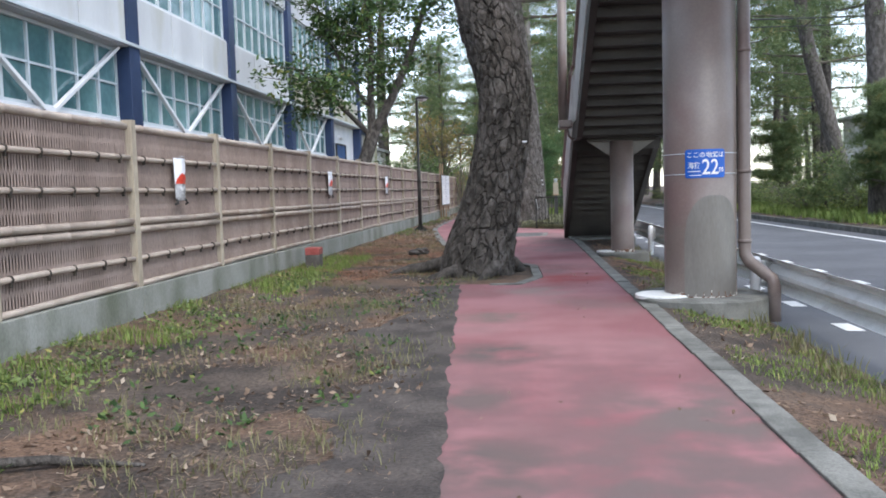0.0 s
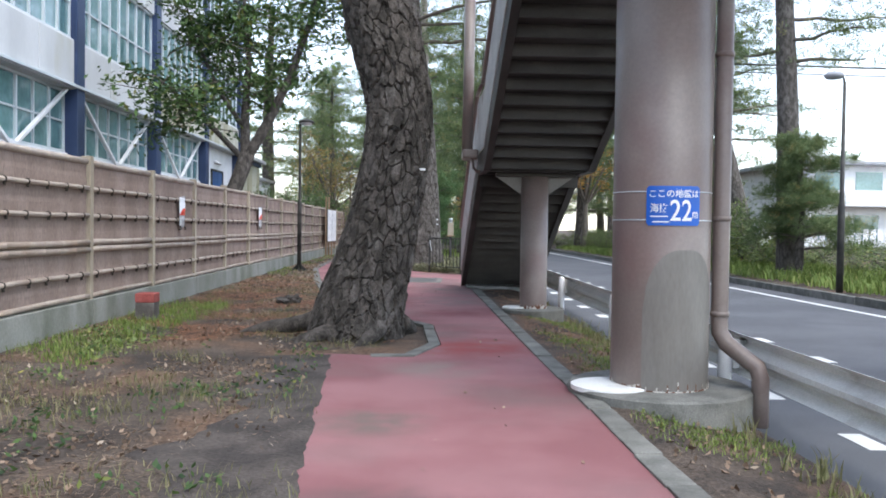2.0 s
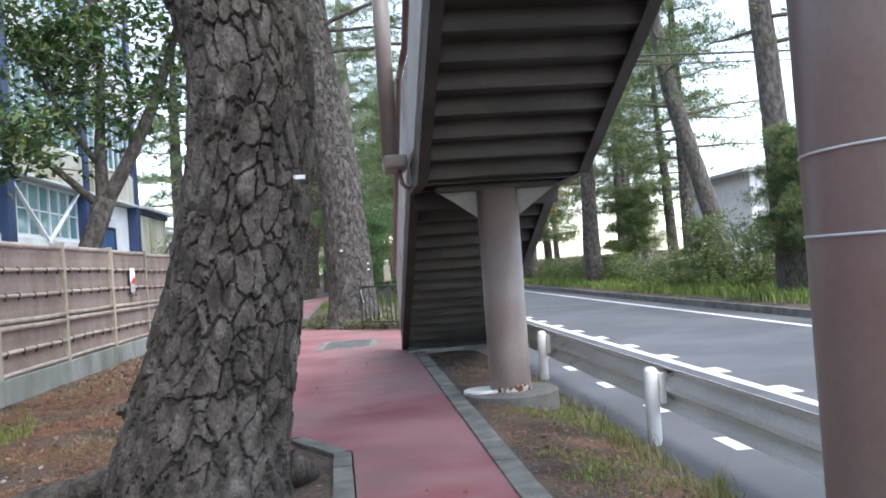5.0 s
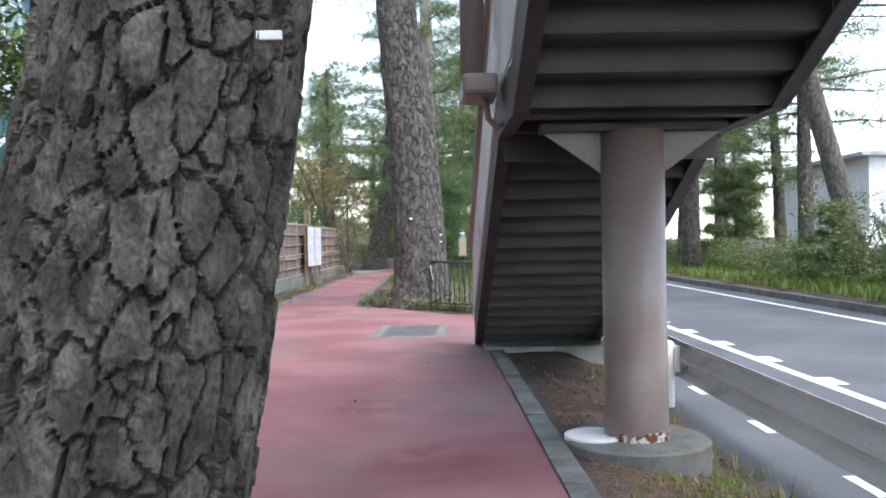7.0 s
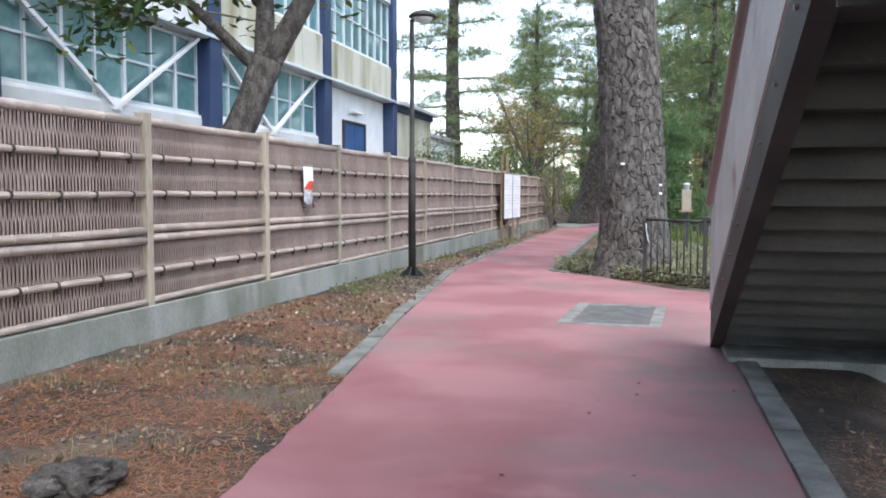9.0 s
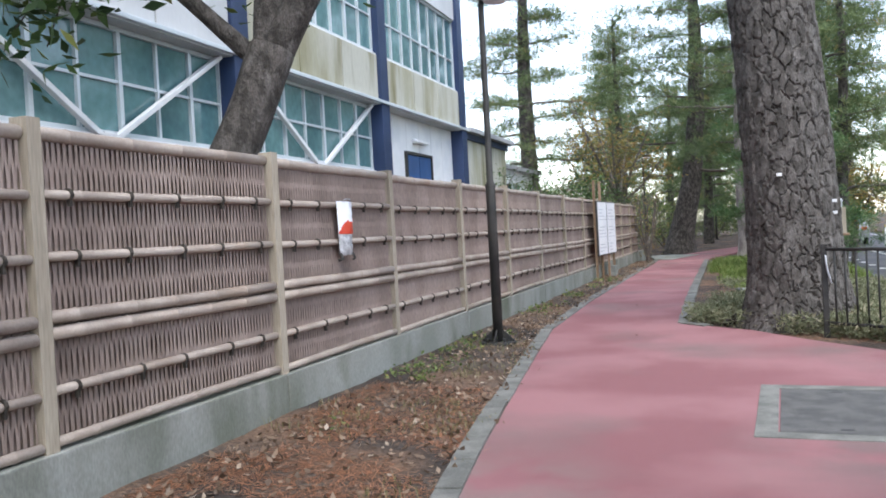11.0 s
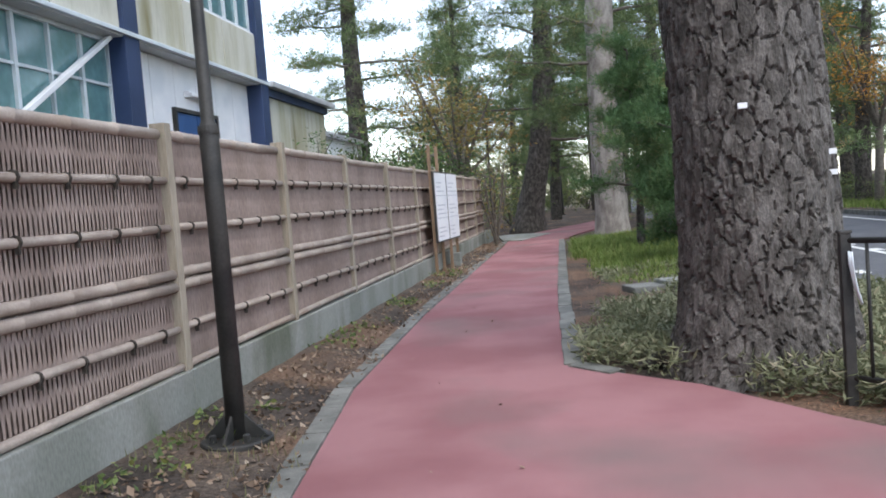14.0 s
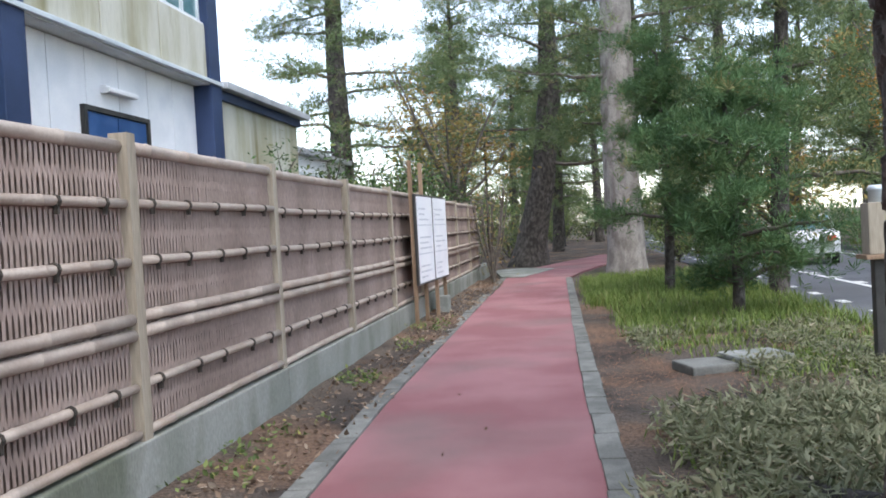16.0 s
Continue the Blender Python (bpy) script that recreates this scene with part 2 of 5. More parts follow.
def under(name, me, parent, label="", at=None):
    ob = new(name, me)
    ob.parent = parent
    if at is not None:
        ob.matrix_basis = at if isinstance(at, Matrix) else Matrix.Translation(at)
    return tagged(ob, label) if label else ob


def part(name, bm, material, parent, label="", at=None, shade=False):
    me = bpy.data.meshes.new(name)
    bm.to_mesh(me)
    bm.free()
    me.materials.append(material)
    if shade:
        smooth(me)
    return under(name, me, parent, label, at)


def add_box(bm, x0, x1, y0, y1, z0, z1, bevel=0.0, m=None):
    r = bmesh.ops.create_cube(bm, size=1, matrix=Matrix.Translation(((x0 + x1) / 2, (y0 + y1) / 2, (z0 + z1) / 2)) @ Matrix.Diagonal((x1 - x0, y1 - y0, z1 - z0, 1)))
    vs = r["verts"]
    if bevel:
        es = list({e for v in vs for e in v.link_edges})
        out = bmesh.ops.bevel(bm, geom=es, offset=bevel, segments=2, affect="EDGES", profile=0.6)
        vs = out["verts"]
    if m is not None:
        bmesh.ops.transform(bm, matrix=m, verts=list({v for v in vs}))
    return vs


def box(x0, x1, y0, y1, z0, z1, bevel=0.0, m=None):
    bm = bmesh.new()
    add_box(bm, x0, x1, y0, y1, z0, z1, bevel, m)
    return bm


def tube_arrays(points, radii, sides=10, wob=None):
    """Verts and faces of a capped tube through points; wob(i, a) scales the radius."""
    pts = [Vector(p) for p in points]
    verts, faces = [], []
    ref = Vector((1, 0, 0))
    for i, p in enumerate(pts):
        d = (pts[min(i + 1, len(pts) - 1)] - pts[max(i - 1, 0)]).normalized()
        side = (ref - d * ref.dot(d))
        if side.length < 0.1:
            side = Vector((0, 1, 0)) - d * d.y
        side.normalize()
        ref = side
        up = d.cross(side)
        for k in range(sides):
            a = 2 * math.pi * k / sides
            r = radii[i] * (wob(i, a) if wob else 1)
            verts.append(p + (side * math.cos(a) + up * math.sin(a)) * r)
    for i in range(len(pts) - 1):
        for k in range(sides):
            k2 = (k + 1) % sides
            faces.append((i * sides + k, i * sides + k2, (i + 1) * sides + k2, (i + 1) * sides + k))
    faces.append(tuple(range(sides - 1, -1, -1)))
    n = (len(pts) - 1) * sides
    faces.append(tuple(range(n, n + sides)))
    return verts, faces


def tube(name, points, radii, material, sides=10, wob=None):
    if not isinstance(radii, (list, tuple)):
        radii = [radii] * len(points)
    v, f = tube_arrays(points, radii, sides, wob)
    return smooth(mesh_of(name, v, f, material))


def lathe(name, prof, material, sides=32):
    """A turned shape from (radius, height) pairs."""
    v, f = [], []
    for r, z in prof:
        v += [(r * math.cos(2 * math.pi * k / sides), r * math.sin(2 * math.pi * k / sides), z) for k in range(sides)]
    for i in range(len(prof) - 1):
        f += [(i * sides + k, i * sides + (k + 1) % sides, (i + 1) * sides + (k + 1) % sides, (i + 1) * sides + k) for k in range(sides)]
    f += [tuple(range(sides - 1, -1, -1)), tuple(range((len(prof) - 1) * sides, len(prof) * sides))]
    return mesh_of(name, v, f, material)


def slab(name, outline, z0, z1, material):
    """A flat plate with the given outline."""
    bm = bmesh.new()
    top = [bm.verts.new((x, y, z1)) for x, y in outline]
    f = bm.faces.new(top)
    r = bmesh.ops.extrude_face_region(bm, geom=[f])
    bmesh.ops.translate(bm, vec=(0, 0, z0 - z1), verts=[g for g in r["geom"] if isinstance(g, bmesh.types.BMVert)])
    bmesh.ops.triangulate(bm, faces=[q for q in bm.faces if len(q.verts) > 4])
    bmesh.ops.recalc_face_normals(bm, faces=bm.faces[:])
    me = bpy.data.meshes.new(name)
    bm.to_mesh(me)
    bm.free()
    me.materials.append(material)
    return me


def lerp_line(pts, y):
    """x of the polyline pts [(y, x), ...] at y."""
    return float(np.interp(y, [p[0] for p in pts], [p[1] for p in pts]))


def structure(name, me, label, category):
    return tagged(new(name, me), label, category, kind="structure")


# ---- ground, path, kerbs, road ----
LEFT = [(-12, 0.55), (3.7, 0.1), (5.6, -0.07), (10.2, -0.37), (11.5, -0.45), (14.7, -0.5), (17, -0.94), (19.7, -1.3), (22.2, -1.71), (25.5, -2.16), (28, -2.48), (32, -2.62), (48, -2.75)]
RIGHT = [(-12, 1.75), (3.8, 1.72), (8.4, 1.68), (12, 1.62), (21.3, 1.55)]
ROAD_Z = -0.2
PAD = [(21.3, 2.9), (25, 2.9), (26, 1.22), (26.75, 0.64), (27.65, 0.06), (28.6, -0.88), (48, -1.1)]


def ground_z(x, y):
    z = -0.02 + 0.022 * noise.noise((x * 0.9, y * 0.9, 3)) + 0.012 * noise.noise((x * 4, y * 4, 7))
    if x < -2.4:
        z += 0.06 * min(1, (-2.4 - x))
    start, run = (2.0, 0.85) if y < 20 else (2.45, 0.4)
    if 1.6 < x < 9.5:
        k = min(1.0, max(0.0, (x - start) / run))
        z = z * (1 - k) + (ROAD_Z + 0.005) * k
        if x > 2.97:
            z = ROAD_Z - 0.08
    if y > 24 and 0 < x < 2.4:
        z += 0.05 * min(1, (y - 24) / 6) * min(1, x)
    lo, hi = lerp_line(LEFT, y), lerp_line(RIGHT, y) if y < 21.3 else lerp_line(PAD, y)
    if lo + 0.05 < x < hi and y < 48 and not (11.3 < y < 14.6 and x < 0.7):
        z = min(z, -0.05)
    if x >= 9.5:
        z = -0.05 + 0.06 * noise.noise((x * 0.5, y * 0.5, 1)) + 0.045 * min(x - 9.5, 12)
    if y > 47 and x < 3:
        z = min(z, -0.02) - 0.03 + 0.03 * max(0, y - 58) ** 0.5
    return z


gx = np.unique(np.round(np.concatenate([[-900, -300, -120, -60, -30, -16, -10, -7, -5], np.arange(-4, 3.6, 0.1), np.arange(3.6, 9, 0.6), [2.96, 2.98], [9.48, 9.52], np.arange(9.7, 16, 0.5), [18, 22, 30, 60, 120, 300, 900]]), 3))
gy = np.unique(np.round(np.concatenate([[-900, -300, -100, -40, -20, -10, -4], np.arange(-2, 30, 0.1), np.arange(30, 48, 0.25), np.arange(48, 70, 1), [75, 80, 90, 110, 150, 300, 900]]), 3))
gv = [(x, y, ground_z(x, y)) for y in gy for x in gx]
gf = [(j * len(gx) + i, j * len(gx) + i + 1, (j + 1) * len(gx) + i + 1, (j + 1) * len(gx) + i) for j in range(len(gy) - 1) for i in range(len(gx) - 1)]
structure("ground", smooth(mesh_of("ground", gv, gf, M_SOIL)), "bare brown soil with dry grass and pine litter", "ground")


def ragged(pts, amp, step=0.12):
    out = []
    for (x0, y0), (x1, y1) in zip(pts, pts[1:]):
        n = max(1, int(math.hypot(x1 - x0, y1 - y0) / step))
        for i in range(n):
            x, y = x0 + (x1 - x0) * i / n, y0 + (y1 - y0) * i / n
            out.append((x + amp * noise.noise((x * 3, y * 3, 5)) + amp * 0.5 * noise.noise((x * 9, y * 9, 9)), y))
    return out


left_bare = ragged([(x, y) for y, x in LEFT[:5]], 0.035)
pit = [(-0.45, 11.5), (0.43, 11.33), (0.72, 12.19), (0.67, 13.97), (0.27, 14.69), (-0.5, 14.75)]
left_far = ragged([(x, y) for y, x in LEFT[5:8]], 0.03) + [(x, y) for y, x in LEFT[8:]]
bend_l = [(-2.4, 52), (-1.2, 56), (0.6, 62), (1.2, 75)]
bend_r = [(2.7, 75), (2.2, 62), (0.6, 55), (-0.6, 50), (-1.1, 47)]
right_far = [(-1.02, 33.8), (-0.9, 28.6), (-0.55, 28.2), (0.04, 27.65), (0.62, 26.75), (1.2, 26.0), (2.9, 25.0), (2.9, 21.35), (1.55, 21.3)]
right_near = [(x, y) for y, x in reversed(RIGHT[:-1])]
red_path = structure("pavement", slab("pavement", left_bare + pit + left_far + bend_l + bend_r + right_far + right_near, -0.3, 0.0, M_RED), "worn red asphalt footpath with faded patches", "footpath")


def kerb_run(name, label, pts, width, length=0.6, z0=-0.1, z1=0.015, gap=0.004):
    """A row of kerb stones along a line, each a stone of its own."""
    run = thing(name, label, "kerb", kind="structure")
    me_cache = {}
    for (x0, y0), (x1, y1) in zip(pts, pts[1:]):
        d = math.hypot(x1 - x0, y1 - y0)
        n = max(1, round(d / length))
        key = round(d / n, 2)
        if key not in me_cache:
            bm = box(-width / 2, width / 2, gap, key - gap, z0, z1, 0.007)
            me = bpy.data.meshes.new("kerb_stone")
            bm.to_mesh(me)
            bm.free()
            me.materials.append(M_KERB)
            me_cache[key] = me
        a = math.degrees(math.atan2(-(x1 - x0), y1 - y0))
        for i in range(n):
            k = i / n
            under("kerb_stone", me_cache[key], run, at=pose(x0 + (x1 - x0) * k + random.uniform(-.006, .006), y0 + (y1 - y0) * k, random.uniform(-.006, .003), random.uniform(-.4, .4), random.uniform(-.7, .7), a + random.uniform(-.5, .5)))
    return run


kerb_run("kerb_road_side", "low weathered concrete kerb beside the verge", [(1.84, -6), (1.79, 3.8), (1.75, 8.4), (1.70, 12), (1.64, 21.2)], 0.16)
kerb_run("kerb_fence_side", "low grey concrete kerb beside the fence strip", [(-1.36, 19.5), (-1.79, 22.2), (-2.24, 25.5), (-2.56, 28), (-2.7, 32), (-2.83, 48)], 0.15)
kerb_run("kerb_garden_side", "grey concrete kerb round the planted bed", [(-0.5, 28.15), (-0.82, 28.5), (-0.94, 33.8), (-1.07, 47)], 0.16)
kerb_run("kerb_tree_pit", "broken concrete kerb round the pine tree pit", [(0.0, 11.36), (0.38, 11.38), (0.64, 12.22), (0.59, 13.9), (0.22, 14.6)], 0.13, 0.45)

road = structure("road", slab("road", [(2.96, -60), (9.35, -60), (9.35, 260), (2.96, 260)], ROAD_Z - 0.1, ROAD_Z, M_ROAD), "grey asphalt road with white lane lines", "road")
for x, w in ((4.92, 0.13), (8.58, 0.14)):
    under("lane_line", slab("lane_line", [(x - w / 2, -60), (x + w / 2, -60), (x + w / 2, 260), (x - w / 2, 260)], ROAD_Z + 0.001, ROAD_Z + 0.005, M_LINE), road, "white painted line")
dash = slab("lane_dash", [(-0.085, -0.22), (0.085, -0.22), (0.085, 0.22), (-0.085, 0.22)], ROAD_Z + 0.001, ROAD_Z + 0.005, M_LINE)
for k in range(42):
    under("lane_dash", dash, road, at=(3.58, -6.0 + 1.66 * k, 0))
    under("lane_dash", dash, road, at=(5.08, -5.6 + 1.66 * k, 0.0))
kerb_run("kerb_far", "grey concrete kerb along the far verge", [(9.43, -20), (9.43, 60)], 0.16, 2.0, -0.3, -0.04)

# dark damp soil washed over the bare edge of the path
dv, df, ny, nx = [], [], 120, 10
for j in range(ny + 1):
    y = 1.0 + 10.4 * j / ny
    lo = lerp_line(LEFT, y)
    a = lo - 0.6 + 0.6 * noise.noise((y * 0.7, 2, 0)) + 0.25 * noise.noise((y * 2.6, 8, 0)) + 0.12 * noise.noise((y * 8, 5, 0))
    c = lo + 0.07 + 0.07 * noise.noise((y * 2.2, 6, 0)) + 0.03 * noise.noise((y * 9, 3, 0))
    for i in range(nx + 1):
        x = a + (c - a) * i / nx
        z = max(max(ground_z(x + dx, y + dy) for dx in (-0.06, 0, 0.06) for dy in (-0.06, 0, 0.06)), -0.004 if x > lo - 0.1 else -1) + 0.008
        dv.append((x, y, z - 0.03 * (i in (0, nx) and x < lo)))
df = [(j * (nx + 1) + i, j * (nx + 1) + i + 1, (j + 1) * (nx + 1) + i + 1, (j + 1) * (nx + 1) + i) for j in range(ny) for i in range(nx)]
structure("ground_damp_strip", smooth(mesh_of("ground_damp_strip", dv, df, M_DAMP)), "dark trodden damp soil beside the red path", "ground")


# ---- bamboo fence ----
FX = -3.49
POST_Y0, SPACING = 27.27, 2.32


def bamboo_pole(name, y0, y1, r, nodes=0.4, seed=0):
    """A bamboo pole along y with swollen nodes."""
    rng = random.Random(seed)
    ys, rs, y = [], [], y0
    ys.append(y0), rs.append(r)
    y += nodes * rng.uniform(0.3, 0.9)
    while y < y1 - 0.06:
        for d, k in ((-0.015, 1.0), (-0.004, 1.13), (0.004, 1.13), (0.015, 1.0)):
            ys.append(y + d), rs.append(r * k)
        y += nodes * rng.uniform(0.85, 1.1)
    ys.append(y1), rs.append(r)
    v, f = tube_arrays([(0, q, 0.004 * math.sin(q * 2.1 + seed)) for q in ys], rs, 8)
    return smooth(mesh_of(name, v, f, M_BAMBOO))


def slat_screen(seed):
    rng = random.Random(seed)
    v, f = [], []
    y, odd = 0.05, 1
    while y < SPACING - 0.05:
        w = rng.uniform(0.0172, 0.0192)
        ph, amp = rng.uniform(0, 6), rng.uniform(0.0005, 0.0014)
        odd = -odd
        n0 = len(v)
        zs = np.linspace(0.36, 1.97, 41)
        for z in zs:
            off = amp * math.sin(z * 4 + ph) + 0.0075 * odd * math.sin(math.pi * (z - 0.36) / 0.161)
            for dx, dy in ((-0.005, 0), (0.004, w * 0.5), (-0.005, w)):
                v.append((dx + off, y + dy + amp * math.cos(z * 3 + ph), z))
        for i in range(len(zs) - 1):
            a = n0 + i * 3
            f += [(a, a + 3, a + 4, a + 1), (a + 1, a + 4, a + 5, a + 2)]
        y += w + rng.uniform(0.0015, 0.003)
    return mesh_of("slat_screen", v, f, M_SLAT)


def fence_panel():
    p = thing("bamboo_fence_panel", "weathered brown bamboo screen fence panel with tied rails", "fence", (FX, POST_Y0, 0), group="bamboo fence along the path")
    s = under("slat_screen", slat_screen(1), p, "thin upright bamboo slats")
    s["kind"] = "stuff"
    under("backing", slab("backing", [(-0.045, 0.02), (-0.025, 0.02), (-0.025, SPACING - 0.02), (-0.045, SPACING - 0.02)], 0.36, 1.97, M_SLAT), p)
    under("top_rail", bamboo_pole("top_rail", 0.05, SPACING - 0.05, 0.038, 0.5, 3), p, at=(0.0, 0, 1.975))
    for k, (z, r) in enumerate(((0.385, 0.028), (0.645, 0.026), (0.935, 0.036), (1.02, 0.034), (1.335, 0.026), (1.66, 0.026))):
        rail = under("rail", bamboo_pole("rail", 0.05, SPACING - 0.05, r, 0.42, k + 5), p, at=(0.03, 0, z))
        if k in (1, 4, 5):
            for q in range(5):
                y = 0.24 + 0.46 * q + 0.03 * math.sin(k * 5 + q * 3)
                knot = bmesh.new()
                bmesh.ops.create_cone(knot, cap_ends=True, segments=8, radius1=r + 0.008, radius2=r + 0.008, depth=0.022, matrix=pose(0, y, 0, 90))
                add_box(knot, -0.004, 0.02, y - 0.008, y + 0.008, -r - 0.035, -r * 0.5)
                part("twine_knot", knot, M_KNOT, rail, "black twine knot")
    under("post", slab("post", [(-0.05, -0.045), (0.06, -0.045), (0.06, 0.045), (-0.05, 0.045)], 0.3, 2.045, M_POST), p, "square pale timber post")
    return p


panel = fence_panel()
for k in range(-14, 9):
    if k:
        copy_thing(panel, pose(FX + 0.006 * math.sin(k * 2.3), POST_Y0 + SPACING * k, 0.008 * math.sin(k * 1.7), 0, 0.15 * math.sin(k * 3.1), 0.0))
footing = thing("wall_fence_footing", "low pale concrete footing wall under the bamboo fence", "wall", kind="structure")
seg = box(-0.11, 0.1, 0.006, SPACING * 2 - 0.006, -0.2, 0.345, 0.012)
seg_me = bpy.data.meshes.new("footing_block")
seg.to_mesh(seg_me)
seg.free()
seg_me.materials.append(M_CONC)
for k in range(-7, 5):
    under("footing_block", seg_me, footing, at=(FX - 0.02, POST_Y0 + 2 * SPACING * k, 0.0))


# ---- bags hung on the fence ----
def hung_bag(at, seed):
    rng = random.Random(seed)
    b = thing("hanging_plastic_bag", "white and red printed plastic bag hung on a fence rail", "bag", at, group="bags hung on the fence")

    def pouch(w, z0, z1, lift, material, nm, cut=None):
        v, f, n = [], [], 25
        for side in (1, -1):
            for i in range(n):
                for j in range(n):
                    u, q = i / (n - 1), j / (n - 1)
                    y = (u - 0.5) * w * (1 - 0.12 * (1 - q))
                    belly = 0.045 * math.sin(math.pi * u) * (0.35 + 0.65 * math.sin(math.pi * min(1, q * 0.8 + 0.1)))
                    x = 0.02 + (belly + lift if side > 0 else 0) + 0.008 * noise.noise((y * 14, q * 7, seed)) * (side > 0)
                    v.append((x, y, z0 + (z1 - z0) * q))
        for s in range(2):
            for i in range(n - 1):
                for j in range(n - 1):
                    if cut and not cut((i + 0.5) / (n - 1), (j + 0.5) / (n - 1)):
                        continue
                    a = s * n * n + i * n + j
                    q4 = (a, a + n, a + n + 1, a + 1)
                    f.append(q4 if s == 0 else q4[::-1])
        if not cut:
            rim = [i * n for i in range(n)] + [(n - 1) * n + j for j in range(1, n)] + [i * n + n - 1 for i in range(n - 2, -1, -1)] + [j for j in range(n - 2, 0, -1)]
            for a, c in zip(rim, rim[1:] + rim[:1]):
                f.append((c, a, a + n * n, c + n * n))
        return under(nm, smooth(mesh_of(nm, v, f, material)), b, {"print_panel": "white printed front", "red_print": "red curved print"}.get(nm, "crumpled clear plastic"))

    pouch(0.31, -0.17, 0.12, 0.004, M_NOTICE, "print_panel")
    pouch(0.31, -0.17, 0.12, 0.008, M_REDPRINT, "red_print", lambda u, q: q < 0.55 and q < 0.05 + 0.62 * u + 0.15 * math.sin(u * 6))
    pouch(0.29, -0.36, -0.16, 0.0, M_PLASTIC, "pouch")
    for s in (-0.13, 0.11):
        under("tie", tube("tie", [(0.03, s, -0.34), (0.05, s + 0.02 * rng.uniform(-1, 1), -0.39), (0.02, s * 1.25, -0.4)], 0.012, M_BLACK, 6), b, "dark knotted tie")
    under("cord", tube("cord", [(0.03, -0.1, 0.1), (0.06, -0.05, 0.14), (0.06, 0.05, 0.14), (0.03, 0.1, 0.1)], 0.005, M_PLASTIC, 5), b)


for i, y in enumerate((9.75, 17.05, 23.77)):
    hung_bag((FX + 0.06, y, 1.57), i + 1)

# ---- stone marker with red top ----
mk = thing("boundary_marker", "short concrete marker block with a red painted top", "marker", (-3.05, 14.2, 0.0))
part("block", box(-0.12, 0.12, -0.12, 0.12, -0.05, 0.24, 0.015), M_DARKSTONE, mk, "dark weathered concrete")
part("cap", box(-0.123, 0.123, -0.123, 0.123, 0.24, 0.36, 0.014), M_OLDRED, mk, "faded red cap")


# ---- school building behind the fence ----
BX, EDGE, BAY = -7.3, 40.2, 5.75
bld = thing("school_building", "two-storey white school building with navy columns", "building", kind="structure")
bld.name = "building_school"
Y0 = EDGE - BAY * 8
part("core_wall", box(-22, BX - 0.42, Y0, EDGE - 0.02, 0, 12.6), M_PANEL, bld, "pale wall")
part("floor_slab", box(BX - 0.5, BX - 0.03, Y0, EDGE - 0.01, 4.28, 4.40), M_PANEL, bld, "white projecting slab edge")
part("gutter", box(BX - 0.16, BX + 0.04, Y0, EDGE + 0.02, 4.30, 4.37, 0.01), M_ALU, bld, "pale metal drip edge")
part("roof_edge", box(-22.2, BX + 0.12, Y0, EDGE + 0.15, 12.5, 12.9), M_PANEL, bld)
spandrel = box(0, 0.3, 0.02, (BAY - 0.45) / 3 - 0.02, 4.40, 5.36, 0.01)
sp_me = bpy.data.meshes.new("spandrel_panel")
spandrel.to_mesh(sp_me)
spandrel.free()
sp_me.materials.append(M_STAIN)
sp_me2 = sp_me.copy()
sp_me2.materials[0] = M_PANEL
col = box(0, 0.45, 0, 0.45, 0, 12.5, 0.015)
col_me = bpy.data.meshes.new("column")
col.to_mesh(col_me)
col.free()
col_me.materials.append(M_NAVY)


def window_band(parent, y0, y1, z0, z1, x, n, transoms):
    """A ribbon window: glass panes in aluminium mullions and transoms."""
    w = new("window")
    w.parent = parent
    tagged(w, "aluminium ribbon window with teal reflecting panes")
    bm = bmesh.new()
    for z in (z0 + 0.03, z1 - 0.03):
        add_box(bm, x - 0.05, x + 0.06, y0, y1, z - 0.03, z + 0.03)
    part("window_frame", bm, M_ALU, w)
    part("window_sill", box(x - 0.05, x + 0.12, y0, y1, z0 - 0.06, z0 - 0.002, 0.008), M_WHITE, w)
    pw = (y1 - y0) / n
    for i in range(n + 1):
        q = y0 + pw * i
        t = 0.035 if i % 2 == 0 else 0.022
        part("mullion", box(x - 0.045, x + 0.05, max(q - t, y0), min(q + t, y1), z0 + 0.06, z1 - 0.06), M_ALU, w)
    levels = [z0 + 0.06] + [z0 + (z1 - z0) * k for k in transoms] + [z1 - 0.06]
    for z in levels[1:-1]:
        part("transom", box(x - 0.035, x + 0.035, y0, y1, z - 0.02, z + 0.02), M_ALU, w)
    for i in range(n):
        for a, c in zip(levels, levels[1:]):
            tilt = random.uniform(-0.004, 0.004)
            me = slab("pane", [(x - 0.012 + tilt, y0 + pw * i + 0.02), (x + 0.0 + tilt, y0 + pw * i + 0.02), (x - tilt, y0 + pw * (i + 1) - 0.02), (x - 0.012 - tilt, y0 + pw * (i + 1) - 0.02)], a, c, M_GLASS)
            under("pane", me, w)
    return w


